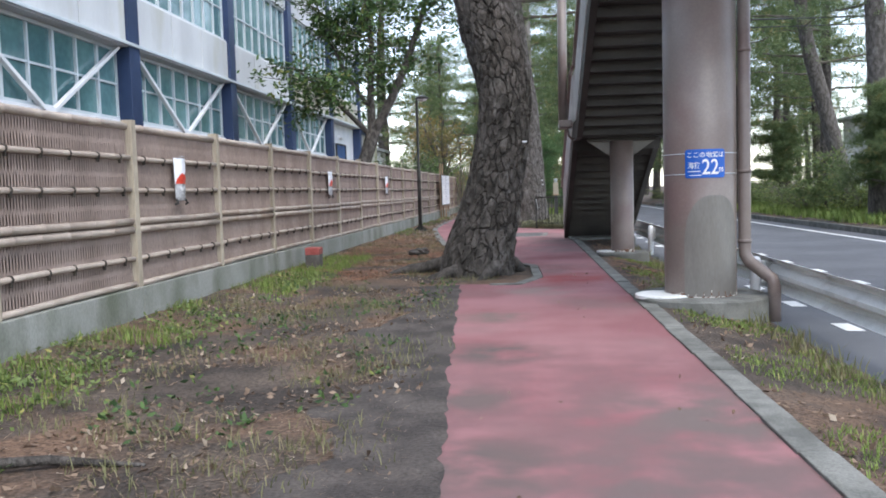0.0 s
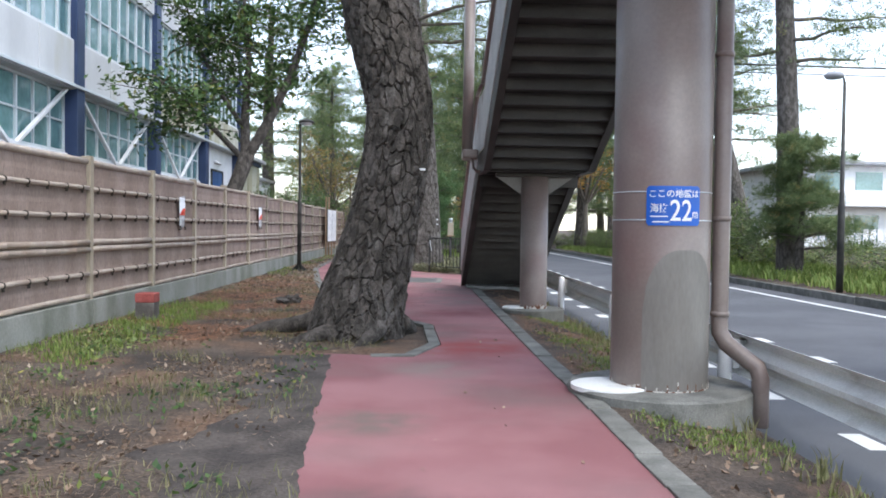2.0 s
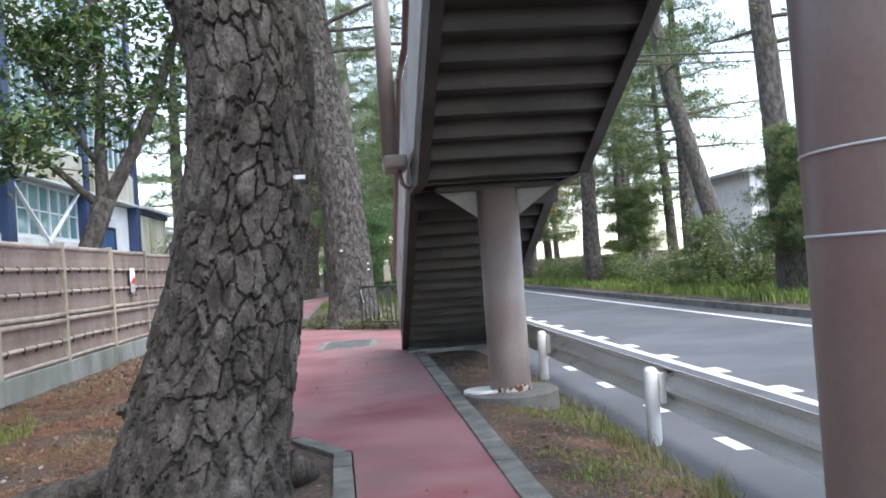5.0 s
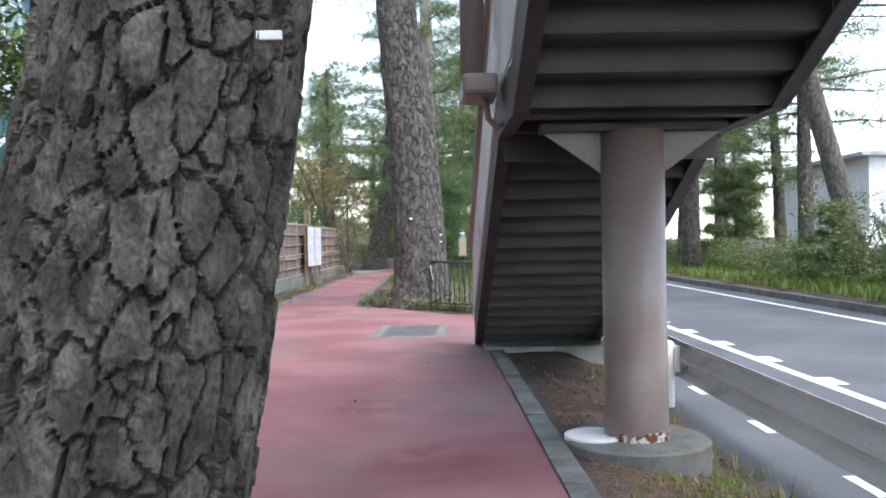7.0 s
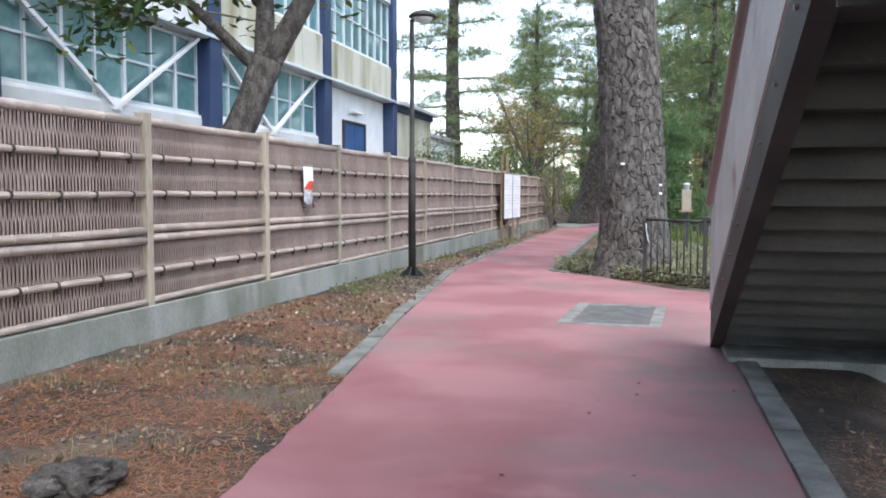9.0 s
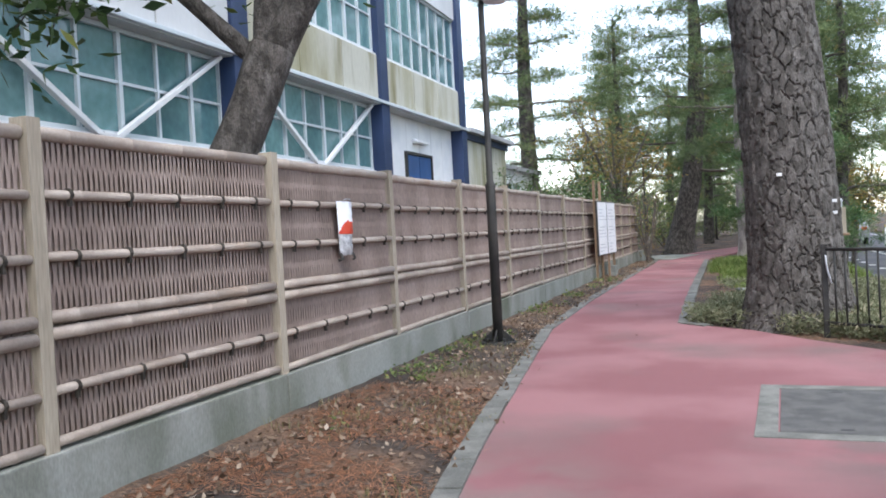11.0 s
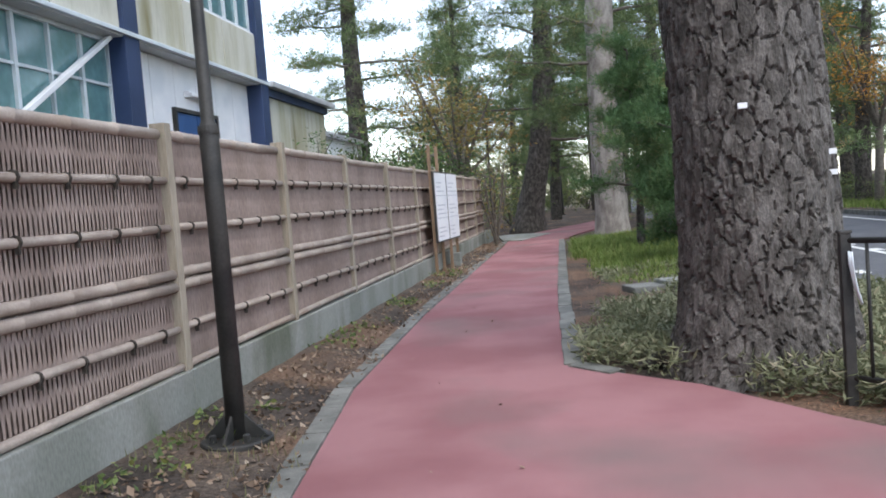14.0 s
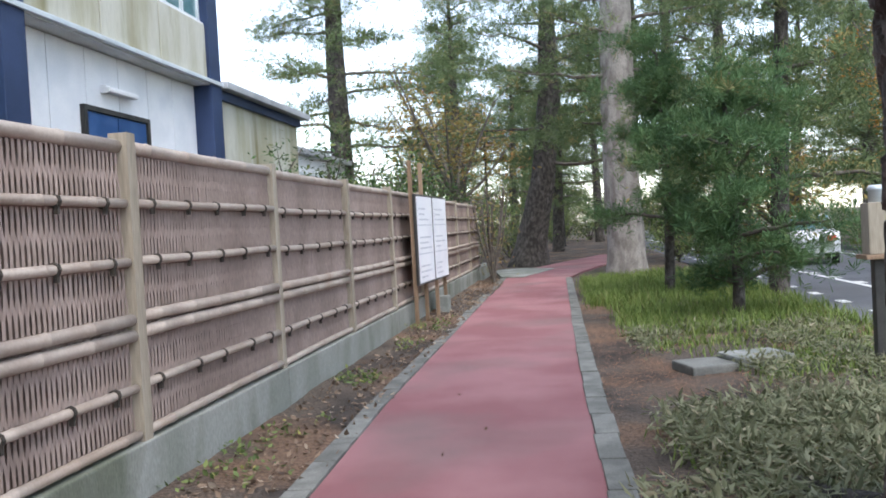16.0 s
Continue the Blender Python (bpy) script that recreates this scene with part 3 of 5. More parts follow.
for k in range(8):
    ye = EDGE - BAY * k
    ys = ye - BAY
    under("column", col_me, bld, "navy painted column", (BX - 0.45, ye - 0.45, 0))
    a, c = ys + 0.004, ye - 0.454
    for i in range(3):
        under("spandrel_panel", sp_me if k < 2 else sp_me2, bld, "algae-stained panel" if k < 2 else "", (BX - 0.36, a + i * (c - a) / 3, 0))
    window_band(bld, a, c, 5.40, 7.4, BX - 0.2, 8, (0.42,))
    part("upper_wall", box(BX - 0.36, BX - 0.08, a, c, 7.4, 8.9), M_PANEL, bld)
    window_band(bld, a, c, 8.96, 10.9, BX - 0.2, 8, (0.42,))
    part("upper_wall", box(BX - 0.36, BX - 0.08, a, c, 10.9, 12.48), M_PANEL, bld)
    if k == 0:
        for i in range(6):
            d = (c - a) / 6
            part("wall_panel", box(BX - 0.4, BX - 0.34, a + d * i + 0.008, a + d * (i + 1) - 0.008, 0.2, 4.27, 0.006), M_WHITE, bld, "white vertical wall panel")
        dr = new("door")
        dr.parent = bld
        tagged(dr, "closed blue metal double door")
        for i in range(2):
            part("leaf", box(BX - 0.33, BX - 0.3, 36.12 + 0.85 * i, 36.95 + 0.85 * i, 1.2, 3.36, 0.006), M_DOOR, dr)
            part("door_handle", box(BX - 0.3, BX - 0.24, 36.88 + 0.14 * i, 36.91 + 0.14 * i, 2.1, 2.3, 0.008), M_ALU, dr)
        bm = bmesh.new()
        for q in (36.07, 37.85):
            add_box(bm, BX - 0.34, BX - 0.27, q - 0.04, q + 0.04, 1.2, 3.44)
        add_box(bm, BX - 0.34, BX - 0.27, 36.11, 37.81, 3.37, 3.44)
        part("door_frame", bm, M_BLACK, dr)
        lamp = thing("wall_lamp", "white tube wall lamp above the blue door", "lamp", (BX - 0.34, 37.0, 3.72))
        part("bracket", box(0, 0.1, -0.42, -0.3, -0.05, 0.07, 0.01), M_WHITE, lamp)
        part("tube_shade", box(0.03, 0.16, -0.42, 0.42, -0.04, 0.04, 0.03), M_WHITE, lamp)
    else:
        window_band(bld, a, c, 2.84, 4.27, BX - 0.33, 7, (0.5,))
        part("lower_wall", box(BX - 0.4, BX - 0.2, a, c, 0, 2.78), M_PANEL, bld)
        mid = (a + c) / 2
        for s in (-1, 1):
            bm = box(-0.045, 0.045, -0.035, 0.035, 0, math.hypot((c - a) / 2 - 0.1, 1.55), 0.006)
            ang = math.degrees(math.atan2((c - a) / 2 - 0.1, 1.55))
            part("brace", bm, M_WHITE, bld, "white diagonal steel brace", pose(BX - 0.2, mid, 2.72, -s * ang, 0, 0))
        part("gusset", box(BX - 0.25, BX - 0.16, mid - 0.12, mid + 0.12, 2.68, 2.86, 0.01), M_WHITE, bld)

wing = thing("building_wing", "low algae-stained wing with a grey metal roof", "building", kind="structure")
part("wall", box(-20, BX - 0.15, EDGE + 0.02, 45.0, 0, 4.1), M_STAIN, wing, "stained beige wall")
part("fascia", box(-20, BX - 0.06, EDGE + 0.02, 45.05, 4.1, 4.28), M_NAVY, wing, "navy fascia")
part("roof", box(-20.2, BX + 0.12, EDGE + 0.02, 45.3, 4.28, 4.42, 0.02), M_ROOF, wing, "grey metal roof")
small = thing("building_shed", "small white building with a window beyond the wing", "building", kind="structure")
part("wall", box(-13, -8.2, 46.5, 53, 0, 3.7), M_WHITE, small)
part("roof", box(-13.2, -8.0, 46.3, 53.2, 3.7, 3.85), M_ROOF, small)
window_band(small, 47.2, 49.6, 2.2, 3.2, -8.15, 2, ())


# ---- footbridge: piers, flights, landing ----
SX0, SX1 = 1.43, 3.0
SLOPE = 0.435
FOOT_Y, LAND_FAR, LAND_NEAR, LAND_Z = 21.4, 16.6, 15.45, 2.1
bridge = thing("footbridge", "brown steel footbridge stair with landing, seen from below", "footbridge")


def plate_along(y0, z0, y1, z1, x, thick, depth, material, name, label="", lift=0.0):
    """An upright steel plate from one point of the flight to another; its lower edge lies on the line."""
    bm = bmesh.new()
    pts = [(y0, z0 + lift), (y1, z1 + lift), (y1, z1 + lift + depth), (y0, z0 + lift + depth)]
    a = [bm.verts.new((x, y, z)) for y, z in pts]
    c = [bm.verts.new((x + thick, y, z)) for y, z in pts]
    bm.faces.new(a)
    bm.faces.new(c[::-1])
    for i in range(4):
        j = (i + 1) % 4
        bm.faces.new((a[j], a[i], c[i], c[j]))
    bmesh.ops.recalc_face_normals(bm, faces=bm.faces[:])
    return part(name, bm, material, bridge, label)


TOP_Y = 9.9
top_z = LAND_Z + SLOPE * (LAND_NEAR - TOP_Y)
runs = ((FOOT_Y, 0.0, LAND_FAR, LAND_Z), (LAND_FAR, LAND_Z, LAND_NEAR, LAND_Z), (LAND_NEAR, LAND_Z, TOP_Y, top_z), (TOP_Y, top_z, 7.6, top_z))
for y0, z0, y1, z1 in runs:
    for x in (SX0 - 0.03, SX1):
        plate_along(y0, z0, y1, z1, x, 0.03, 0.32, M_SHADEST, "stringer")
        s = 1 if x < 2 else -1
        plate_along(y0, z0, y1, z1, x + (0.03 if s > 0 else -0.07), 0.07, 0.015, M_SHADEST, "stringer_flange", "", 0.002)
        plate_along(y0, z0, y1, z1, x + 0.008 - (0.02 if s > 0 else -0.02), 0.014, 0.86, M_PARAPET, "parapet_panel", "pinkish grey parapet panel", 0.33)
    for x in (SX0 - 0.06, SX1 + 0.03):
        under("handrail", tube("handrail", [(x, y0, z0 + 1.27), (x, y1, z1 + 1.27)], 0.035, M_STEEL, 10), bridge)

# treads and plates below share the steel with shade in its colour
rise, going = 0.139, 0.32
bm = bmesh.new()
add_box(bm, SX0 + 0.005, SX1 - 0.005, -going, 0.02, 0.0, 0.012)
add_box(bm, SX0 + 0.005, SX1 - 0.005, -0.006, 0.006, -rise, 0.0)
add_box(bm, SX0 + 0.005, SX1 - 0.005, 0.0, 0.05, -rise - 0.012, -rise)
step_me = bpy.data.meshes.new("tread")
bm.to_mesh(step_me)
bm.free()
step_me.materials.append(M_SHADEST)
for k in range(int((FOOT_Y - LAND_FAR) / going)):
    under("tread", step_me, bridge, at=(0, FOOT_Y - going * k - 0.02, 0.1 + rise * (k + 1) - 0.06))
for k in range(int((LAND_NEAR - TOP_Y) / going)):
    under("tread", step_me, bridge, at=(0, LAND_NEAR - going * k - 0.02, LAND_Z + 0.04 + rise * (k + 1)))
part("end_plate", box(SX0 + 0.004, SX1 - 0.004, LAND_FAR - 0.02, LAND_FAR, LAND_Z - 0.18, LAND_Z + 0.098), M_SHADEST, bridge)
part("landing_plate", box(SX0, SX1, LAND_NEAR, LAND_FAR, LAND_Z + 0.1, LAND_Z + 0.13), M_SHADEST, bridge)
part("deck_plate", box(SX0, SX1, 7.6, TOP_Y, top_z + 0.1, top_z + 0.16), M_SHADEST, bridge)
part("deck_span", box(SX1 + 0.04, 16, 7.6, 9.5, top_z - 0.1, top_z + 0.16), M_SHADEST, bridge, "steel deck crossing the road")
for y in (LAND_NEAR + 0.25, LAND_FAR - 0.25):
    part("cross_beam", box(SX0 + 0.004, SX1 - 0.004, y - 0.05, y + 0.05, LAND_Z + 0.0, LAND_Z + 0.1), M_SHADEST, bridge)
part("cap_beam", box(1.62, 2.82, 15.85, 16.05, LAND_Z - 0.06, LAND_Z - 0.002, 0.008), M_SHADEST, bridge)
for s in (-1, 1):
    bm = bmesh.new()
    pts = [(2.22 + s * 0.2, LAND_Z - 0.06), (2.22 + s * 0.58, LAND_Z - 0.06), (2.22 + s * 0.2, LAND_Z - 0.33)]
    a = [bm.verts.new((x, 15.94, z)) for x, z in pts]
    c = [bm.verts.new((x, 15.96, z)) for x, z in pts]
    bm.faces.new(a), bm.faces.new(c[::-1])
    for i in range(3):
        bm.faces.new((a[i], a[(i + 1) % 3], c[(i + 1) % 3], c[i]))
    bmesh.ops.recalc_face_normals(bm, faces=bm.faces[:])
    part("haunch", bm, M_PATCH, bridge, "grey triangular bracket")
part("hopper", box(1.12, 1.36, 16.0, 16.5, LAND_Z + 0.22, LAND_Z + 0.36, 0.03), M_STEEL, bridge, "brown gutter box")
under("gutter_pipe", tube("gutter_pipe", [(1.2, 16.25, LAND_Z + 0.3), (1.22, 16.3, 5.0)], 0.085, M_STEEL, 14), bridge, "brown drainpipe")
under("gutter_outlet", tube("gutter_outlet", [(1.28, 16.2, LAND_Z + 0.23), (1.3, 16.18, LAND_Z + 0.08), (1.36, 16.2, LAND_Z + 0.02), (1.42, 16.22, LAND_Z + 0.06)], 0.022, M_STEEL, 10), bridge)
for i in range(9):
    q = FOOT_Y - 0.3 - 0.5 * i
    bolt = bmesh.new()
    bmesh.ops.create_cone(bolt, cap_ends=True, segments=6, radius1=0.012, radius2=0.012, depth=0.016, matrix=pose(SX0 - 0.038, q, (FOOT_Y - q) * SLOPE + 0.16, 0, 90, 0))
    part("bolt", bolt, M_STEEL, bridge)
part("foot_block", box(SX0 + 0.06, SX1 + 0.05, 20.75, FOOT_Y + 0.3, -0.35, 0.04, 0.02), M_STONE, bridge, "dark concrete foot block")


def pier(at, r, height, plinth_r, plinth_h, name, label):
    p = thing(name, label, "pier", at)
    under("shaft", smooth(lathe("shaft", [(r * 1.0, 0), (r, 0.02), (r, height)], M_STEEL, 48)), p)
    under("plinth", lathe("plinth", [(plinth_r, -plinth_h), (plinth_r, -0.015), (plinth_r - 0.02, 0.0)], M_KERB, 40), p, "round concrete plinth")
    v, f = [], []
    rng = random.Random(r)
    n = 60
    for k in range(n):
        a = 2 * math.pi * k / n
        h = 0.035 + 0.05 * noise.noise((math.cos(a) * 3, math.sin(a) * 3, r)) + 0.02 * rng.random()
        for q in (0.0, max(0.01, h)):
            v.append(((r + 0.003) * math.cos(a), (r + 0.003) * math.sin(a), q))
    for k in range(n):
        f.append((2 * k, 2 * ((k + 1) % n), 2 * ((k + 1) % n) + 1, 2 * k + 1))
    under("rust_collar", mesh_of("rust_collar", v, f, M_RUST), p, "flaking rusty foot of the shaft")
    return p


def curved_patch(r, a0, a1, outline_n, zc, hh, corner, material, name, flat=False):
    """A thin sheet that hugs a round shaft."""
    v, f, n, m = [], [], 24, 16
    for i in range(n + 1):
        u = -1 + 2 * i / n
        e = max(0.0, (abs(u) - (1 - corner)) / corner) if corner else 0
        half = hh * (1 - (1 - math.sqrt(max(0.0, 1 - e * e))) * outline_n)
        for j in range(m + 1):
            a = a0 + (a1 - a0) * i / n
            low = hh if flat else half
            v.append((r * math.cos(a), r * math.sin(a), zc - low + (half + low) * j / m))
    f = [(i * (m + 1) + j, (i + 1) * (m + 1) + j, (i + 1) * (m + 1) + j + 1, i * (m + 1) + j + 1) for i in range(n) for j in range(m)]
    return smooth(mesh_of(name, v, f, material))


P1 = (2.34, 9.68, 0.06)
pier_1 = pier(P1, 0.37, top_z - 0.06, 0.7, 0.42, "footbridge_pier", "thick round brown steel pier on a concrete plinth")
pier_2 = pier((2.22, 15.95, 0.05), 0.205, LAND_Z - 0.11, 0.47, 0.42, "footbridge_pier", "slim round brown steel pier on a concrete plinth")
under("paint_patch", curved_patch(0.373, radians(-126), radians(-30), 0.9, 0.53, 0.52, 0.85, M_PATCH, "paint_patch", True), pier_1, "pale touched-up paint patch")
cap = lathe("mortar_pad", [(0.3, -0.02), (0.3, 0.012), (0.27, 0.02)], M_GALV, 28)
under("mortar_pad", cap, pier_1, "white mortar patch", (-0.4, -0.1, 0.002))
under("mortar_pad", lathe("mortar_pad", [(0.2, -0.02), (0.2, 0.012), (0.18, 0.02)], M_GALV, 28), pier_2, "white mortar patch", (-0.27, 0.02, 0.002))

# sign wrapped round the pier
SIGN_A, SIGN_W, SIGN_H, SIGN_Z, SR = radians(-92), 0.41, 0.29, 1.375, 0.376
sign = thing("elevation_sign", "blue curved sign with white lettering strapped to the pier", "sign", P1)
half_a = SIGN_W / 2 / SR
under("plate", curved_patch(SR, SIGN_A - half_a, SIGN_A + half_a, 0.12, SIGN_Z, SIGN_H / 2, 0.05, M_SIGN, "plate"), sign)
for dz in (-0.105, 0.105):
    under("strap", tube("strap", [(0.3715 * math.cos(a), 0.3715 * math.sin(a), SIGN_Z + dz) for a in np.linspace(0, 2 * math.pi, 49)], 0.004, M_ALU, 5), sign, "thin steel strap")


def text_fit(body, u0, u1, v0, v1):
    c = bpy.data.curves.new("probe", "FONT")
    c.body, c.size = body, 1.0
    tmp = bpy.data.objects.new("probe", c)
    scene.collection.objects.link(tmp)
    me = bpy.data.meshes.new_from_object(tmp.evaluated_get(bpy.context.evaluated_depsgraph_get()))
    bpy.data.objects.remove(tmp)
    xs, ys = [q.co.x for q in me.vertices], [q.co.y for q in me.vertices]
    size = (v1 - v0) / (max(ys) - min(ys))
    sx = (u1 - u0) / ((max(xs) - min(xs)) * size)
    c2 = bpy.data.curves.new("lettering", "FONT")
    c2.body, c2.size, c2.offset = body, size, size * 0.01
    tmp = bpy.data.objects.new("lettering", c2)
    scene.collection.objects.link(tmp)
    me = bpy.data.meshes.new_from_object(tmp.evaluated_get(bpy.context.evaluated_depsgraph_get()))
    bpy.data.objects.remove(tmp)
    x_lo, y_lo = min(q.co.x for q in me.vertices), min(q.co.y for q in me.vertices)
    for q in me.vertices:
        a = SIGN_A + (u0 + (q.co.x - x_lo) * sx) / SR
        q.co = Vector(((SR + 0.006) * math.cos(a), (SR + 0.006) * math.sin(a), SIGN_Z + v0 + q.co.y - y_lo))
    me.materials.clear()
    me.materials.append(M_WHITE)
    under("lettering", me, sign, "white lettering")


text_fit("ここの地盤は", -0.18, 0.185, 0.062, 0.118)
text_fit("海抜", -0.175, -0.055, -0.05, 0.015)
text_fit("22", -0.035, 0.125, -0.11, 0.04)
text_fit("m", 0.135, 0.18, -0.09, -0.045)
for u0, u1, v in ((-0.175, -0.05, -0.078), (-0.16, -0.04, -0.118)):
    bar = curved_patch(SR + 0.004, SIGN_A + u0 / SR, SIGN_A + u1 / SR, 0, SIGN_Z + v, 0.0045, 0, M_WHITE, "small_print")
    under("small_print", bar, sign, "small unreadable print")

# drainpipe on the pier
dp = thing("drainpipe", "brown drainpipe beside the pier bending to the ground", "pipe", (0, 0, 0))
under("pipe", tube("pipe", [(2.78, 9.6, top_z), (2.78, 9.6, 0.56), (2.785, 9.6, 0.48), (2.82, 9.56, 0.4), (2.93, 9.46, 0.3), (3.0, 9.4, 0.24), (3.02, 9.38, 0.16), (3.02, 9.38, -0.25)], 0.065, M_STEEL, 14), dp)
for z in (0.62, 1.35, 2.6):
    under("clamp", tube("clamp", [(2.78, 9.6, z - 0.02), (2.78, 9.6, z + 0.02)], 0.073, M_STEEL, 14), dp)

# ---- guardrail ----
rail = thing("guardrail", "white corrugated steel guardrail on round posts", "guardrail")
prof = [(0.0, -0.17), (0.03, -0.15), (0.1, -0.115), (0.1, -0.08), (0.0, -0.02), (0.0, 0.02), (0.1, 0.08), (0.1, 0.115), (0.03, 0.15), (0.0, 0.17)]
GY0, GSTEP, GX, GZ = -9.86, 4.0, 3.03, 0.24
for k in range(8):
    v, f = [], []
    ya, yb = GY0 + GSTEP * k, GY0 + GSTEP * (k + 1) + 0.15
    for th in (0, 0.006):
        for y in (ya, yb):
            v += [(GX + 0.09 + px + th, y, GZ + pz + (0.003 if k % 2 else 0)) for px, pz in prof]
    n = len(prof)
    for t in range(2):
        for i in range(n - 1):
            a = t * 2 * n + i
            f.append((a, a + 1, a + n + 1, a + n) if t else (a + n, a + n + 1, a + 1, a))
    for i in range(n - 1):
        f += [(i, i + 1, i + 1 + 2 * n, i + 2 * n), (n + i + 1, n + i, n + i + 2 * n, n + i + 1 + 2 * n)]
    f += [(0, 2 * n, 3 * n, n), (n - 1, 2 * n - 1, 4 * n - 1, 3 * n - 1)]
    under("beam", mesh_of("beam", v, f, M_GALV), rail, "corrugated white beam")
for k in range(9):
    y = GY0 + GSTEP * k
    post = under("post", lathe("post", [(0.057, -0.45), (0.057, 0.37), (0.05, 0.395), (0.02, 0.408)], M_WHITE, 16), rail, "round white post", (GX, y, 0))
    smooth(post.data)
    bm = box(GX + 0.05, GX + 0.1, y - 0.06, y + 0.06, GZ - 0.12, GZ + 0.12, 0.008)
    part("bracket", bm, M_GALV, rail)
    for dz in (-0.085, 0.085):
        b2 = bmesh.new()
        bmesh.ops.create_cone(b2, cap_ends=True, segments=6, radius1=0.018, radius2=0.018, depth=0.03, matrix=pose(GX + 0.185, y + 0.03, GZ + dz, 0, 90, 0))
        part("bolt", b2, M_GALV, rail)

# ---- manhole covers set in the path ----
mh = thing("manhole", "rectangular iron cover in a concrete frame set in the path", "manhole", (0.53, 23.26, 0.0), -3)
bm = bmesh.new()
for a in ((-0.56, 0.5, 0.72, 0.86), (-0.56, 0.5, -0.86, -0.72), (-0.56, -0.42, -0.72, 0.72), (0.38, 0.5, -0.72, 0.72)):
    add_box(bm, *a, -0.05, 0.006, 0.004)
part("frame", bm, M_KERB, mh, "worn concrete frame")
part("cover", box(-0.41, 0.37, -0.71, 0.71, -0.05, 0.004, 0.004), M_COVER, mh, "grey iron cover")
for y in (-0.6, 0.6):
    part("lift_slot", box(-0.06, 0.02, y - 0.02, y + 0.02, 0.0, 0.006, 0.002), M_BLACK, mh, "dark lifting slot")


# ---- path lamps ----
def path_lamp(at, label):
    l = thing("path_lamp", label, "lamp post", at, group="path lamps")
    under("base_plate", lathe("base_plate", [(0.22, -0.08), (0.22, 0.0), (0.21, 0.008)], M_BLACK, 24), l)
    for k in range(4):
        a = radians(45 + 90 * k)
        under("anchor_bolt", lathe("anchor_bolt", [(0.024, 0.0), (0.024, 0.05), (0.015, 0.056)], M_BLACK, 6), l, at=(0.15 * math.cos(a), 0.15 * math.sin(a), 0))
        bm = box(0.04, 0.2, -0.008, 0.008, 0.004, 0.17)
        for q in bm.verts:
            if q.co.x > 0.1 and q.co.z > 0.1:
                q.co.z = 0.02
        bmesh.ops.rotate(bm, cent=(0, 0, 0), matrix=Matrix.Rotation(radians(90 * k), 3, "Z"), verts=bm.verts[:])
        part("gusset", bm, M_BLACK, l)
    under("pole", smooth(lathe("pole", [(0.06, 0.0), (0.057, 1.86), (0.05, 1.9), (0.04, 1.92), (0.036, 4.02), (0.03, 4.06)], M_BLACK, 18)), l)
    under("collar", lathe("collar", [(0.062, 1.84), (0.064, 1.86), (0.062, 1.89)], M_BLACK, 18), l)
    under("hood", smooth(lathe("hood", [(0.0, 0.1), (0.05, 0.095), (0.16, 0.06), (0.23, 0.0), (0.2, -0.02), (0.03, -0.02)], M_BLACK, 24)), l, "flat black hood", (0.17, 0.02, 4.1))
    under("arm", tube("arm", [(0, 0, 4.0), (0.04, 0, 4.1), (0.16, 0.02, 4.14)], 0.025, M_BLACK, 8), l)
    under("lens", smooth(lathe("lens", [(0.02, -0.09), (0.12, -0.07), (0.16, -0.02)], M_WHITE, 20)), l, "milky lens", (0.17, 0.02, 4.1))
    return l


path_lamp((-2.85, 26.62, 0.03), "tall black lamp post with a flat hood beside the fence")
path_lamp((-3.55, 52.3, 0.0), "black lamp post with a flat hood standing by the far fence")
path_lamp((-1.2, 73.5, 0.02), "black lamp post standing where the path bends")

# ---- iron fence by the planted bed ----
iron = thing("iron_fence", "low black iron railing at the edge of the planted bed", "fence")
ends = [(0.78, 26.98), (1.62, 26.2), (2.42, 25.45)]
for (x0, y0), (x1, y1) in zip(ends, ends[1:]):
    for z in (0.16, 0.96):
        under("rail", tube("rail", [(x0, y0, z), (x1, y1, z)], 0.018, M_BLACK, 8), iron)
    n = 9
    for i in range(1, n):
        k = i / n
        x, y = x0 + (x1 - x0) * k, y0 + (y1 - y0) * k
        under("bar", tube("bar", [(x, y, 0.16), (x, y, 0.96)], 0.011, M_BLACK, 6), iron)
for x, y in ends:
    part("post", box(x - 0.03, x + 0.03, y - 0.03, y + 0.03, -0.25, 1.0, 0.005), M_BLACK, iron)
    part("post_cap", box(x - 0.036, x + 0.036, y - 0.036, y + 0.036, 1.0, 1.02, 0.005), M_BLACK, iron)

chain = [(0.79 + 0.05 * (1 - math.cos(math.pi * k / 7)) / 2, 26.94 - 0.05 * k / 14, 0.9 - 0.3 * math.sin(math.pi * k / 14)) for k in range(15)]
under("chain", tube("chain", chain, 0.007, M_ALU, 6, lambda i, a: 1 + 0.3 * (i % 2)), iron, "pale chain loop")

# ---- notice board by the fence ----
nb = thing("notice_board", "dark notice board with two white printed posters", "notice board", (-3.22, 37.15, 0), -3)
part("panel", box(-0.03, 0.0, 0, 2.3, 0.62, 1.96, 0.006), M_BLACK, nb, "dark panel")
for i in range(2):
    po = part("poster", box(0.002, 0.008, 0.1 + 1.13 * i, 1.13 + 1.13 * i, 0.65, 1.93), M_NOTICE, nb, "white printed poster")
    for j in range(3):
        z = 0.65 + 0.427 * j
        if j:
            part("rule", box(0.009, 0.011, 0.1 + 1.13 * i, 1.13 + 1.13 * i, z - 0.008, z + 0.008), M_INK, po)
        for q in range(3):
            part("print_bar", box(0.009, 0.0105, 0.2 + 1.13 * i, 0.2 + 1.13 * i + random.uniform(0.35, 0.8), z + 0.07 + 0.08 * q, z + 0.095 + 0.08 * q), M_INK, po)
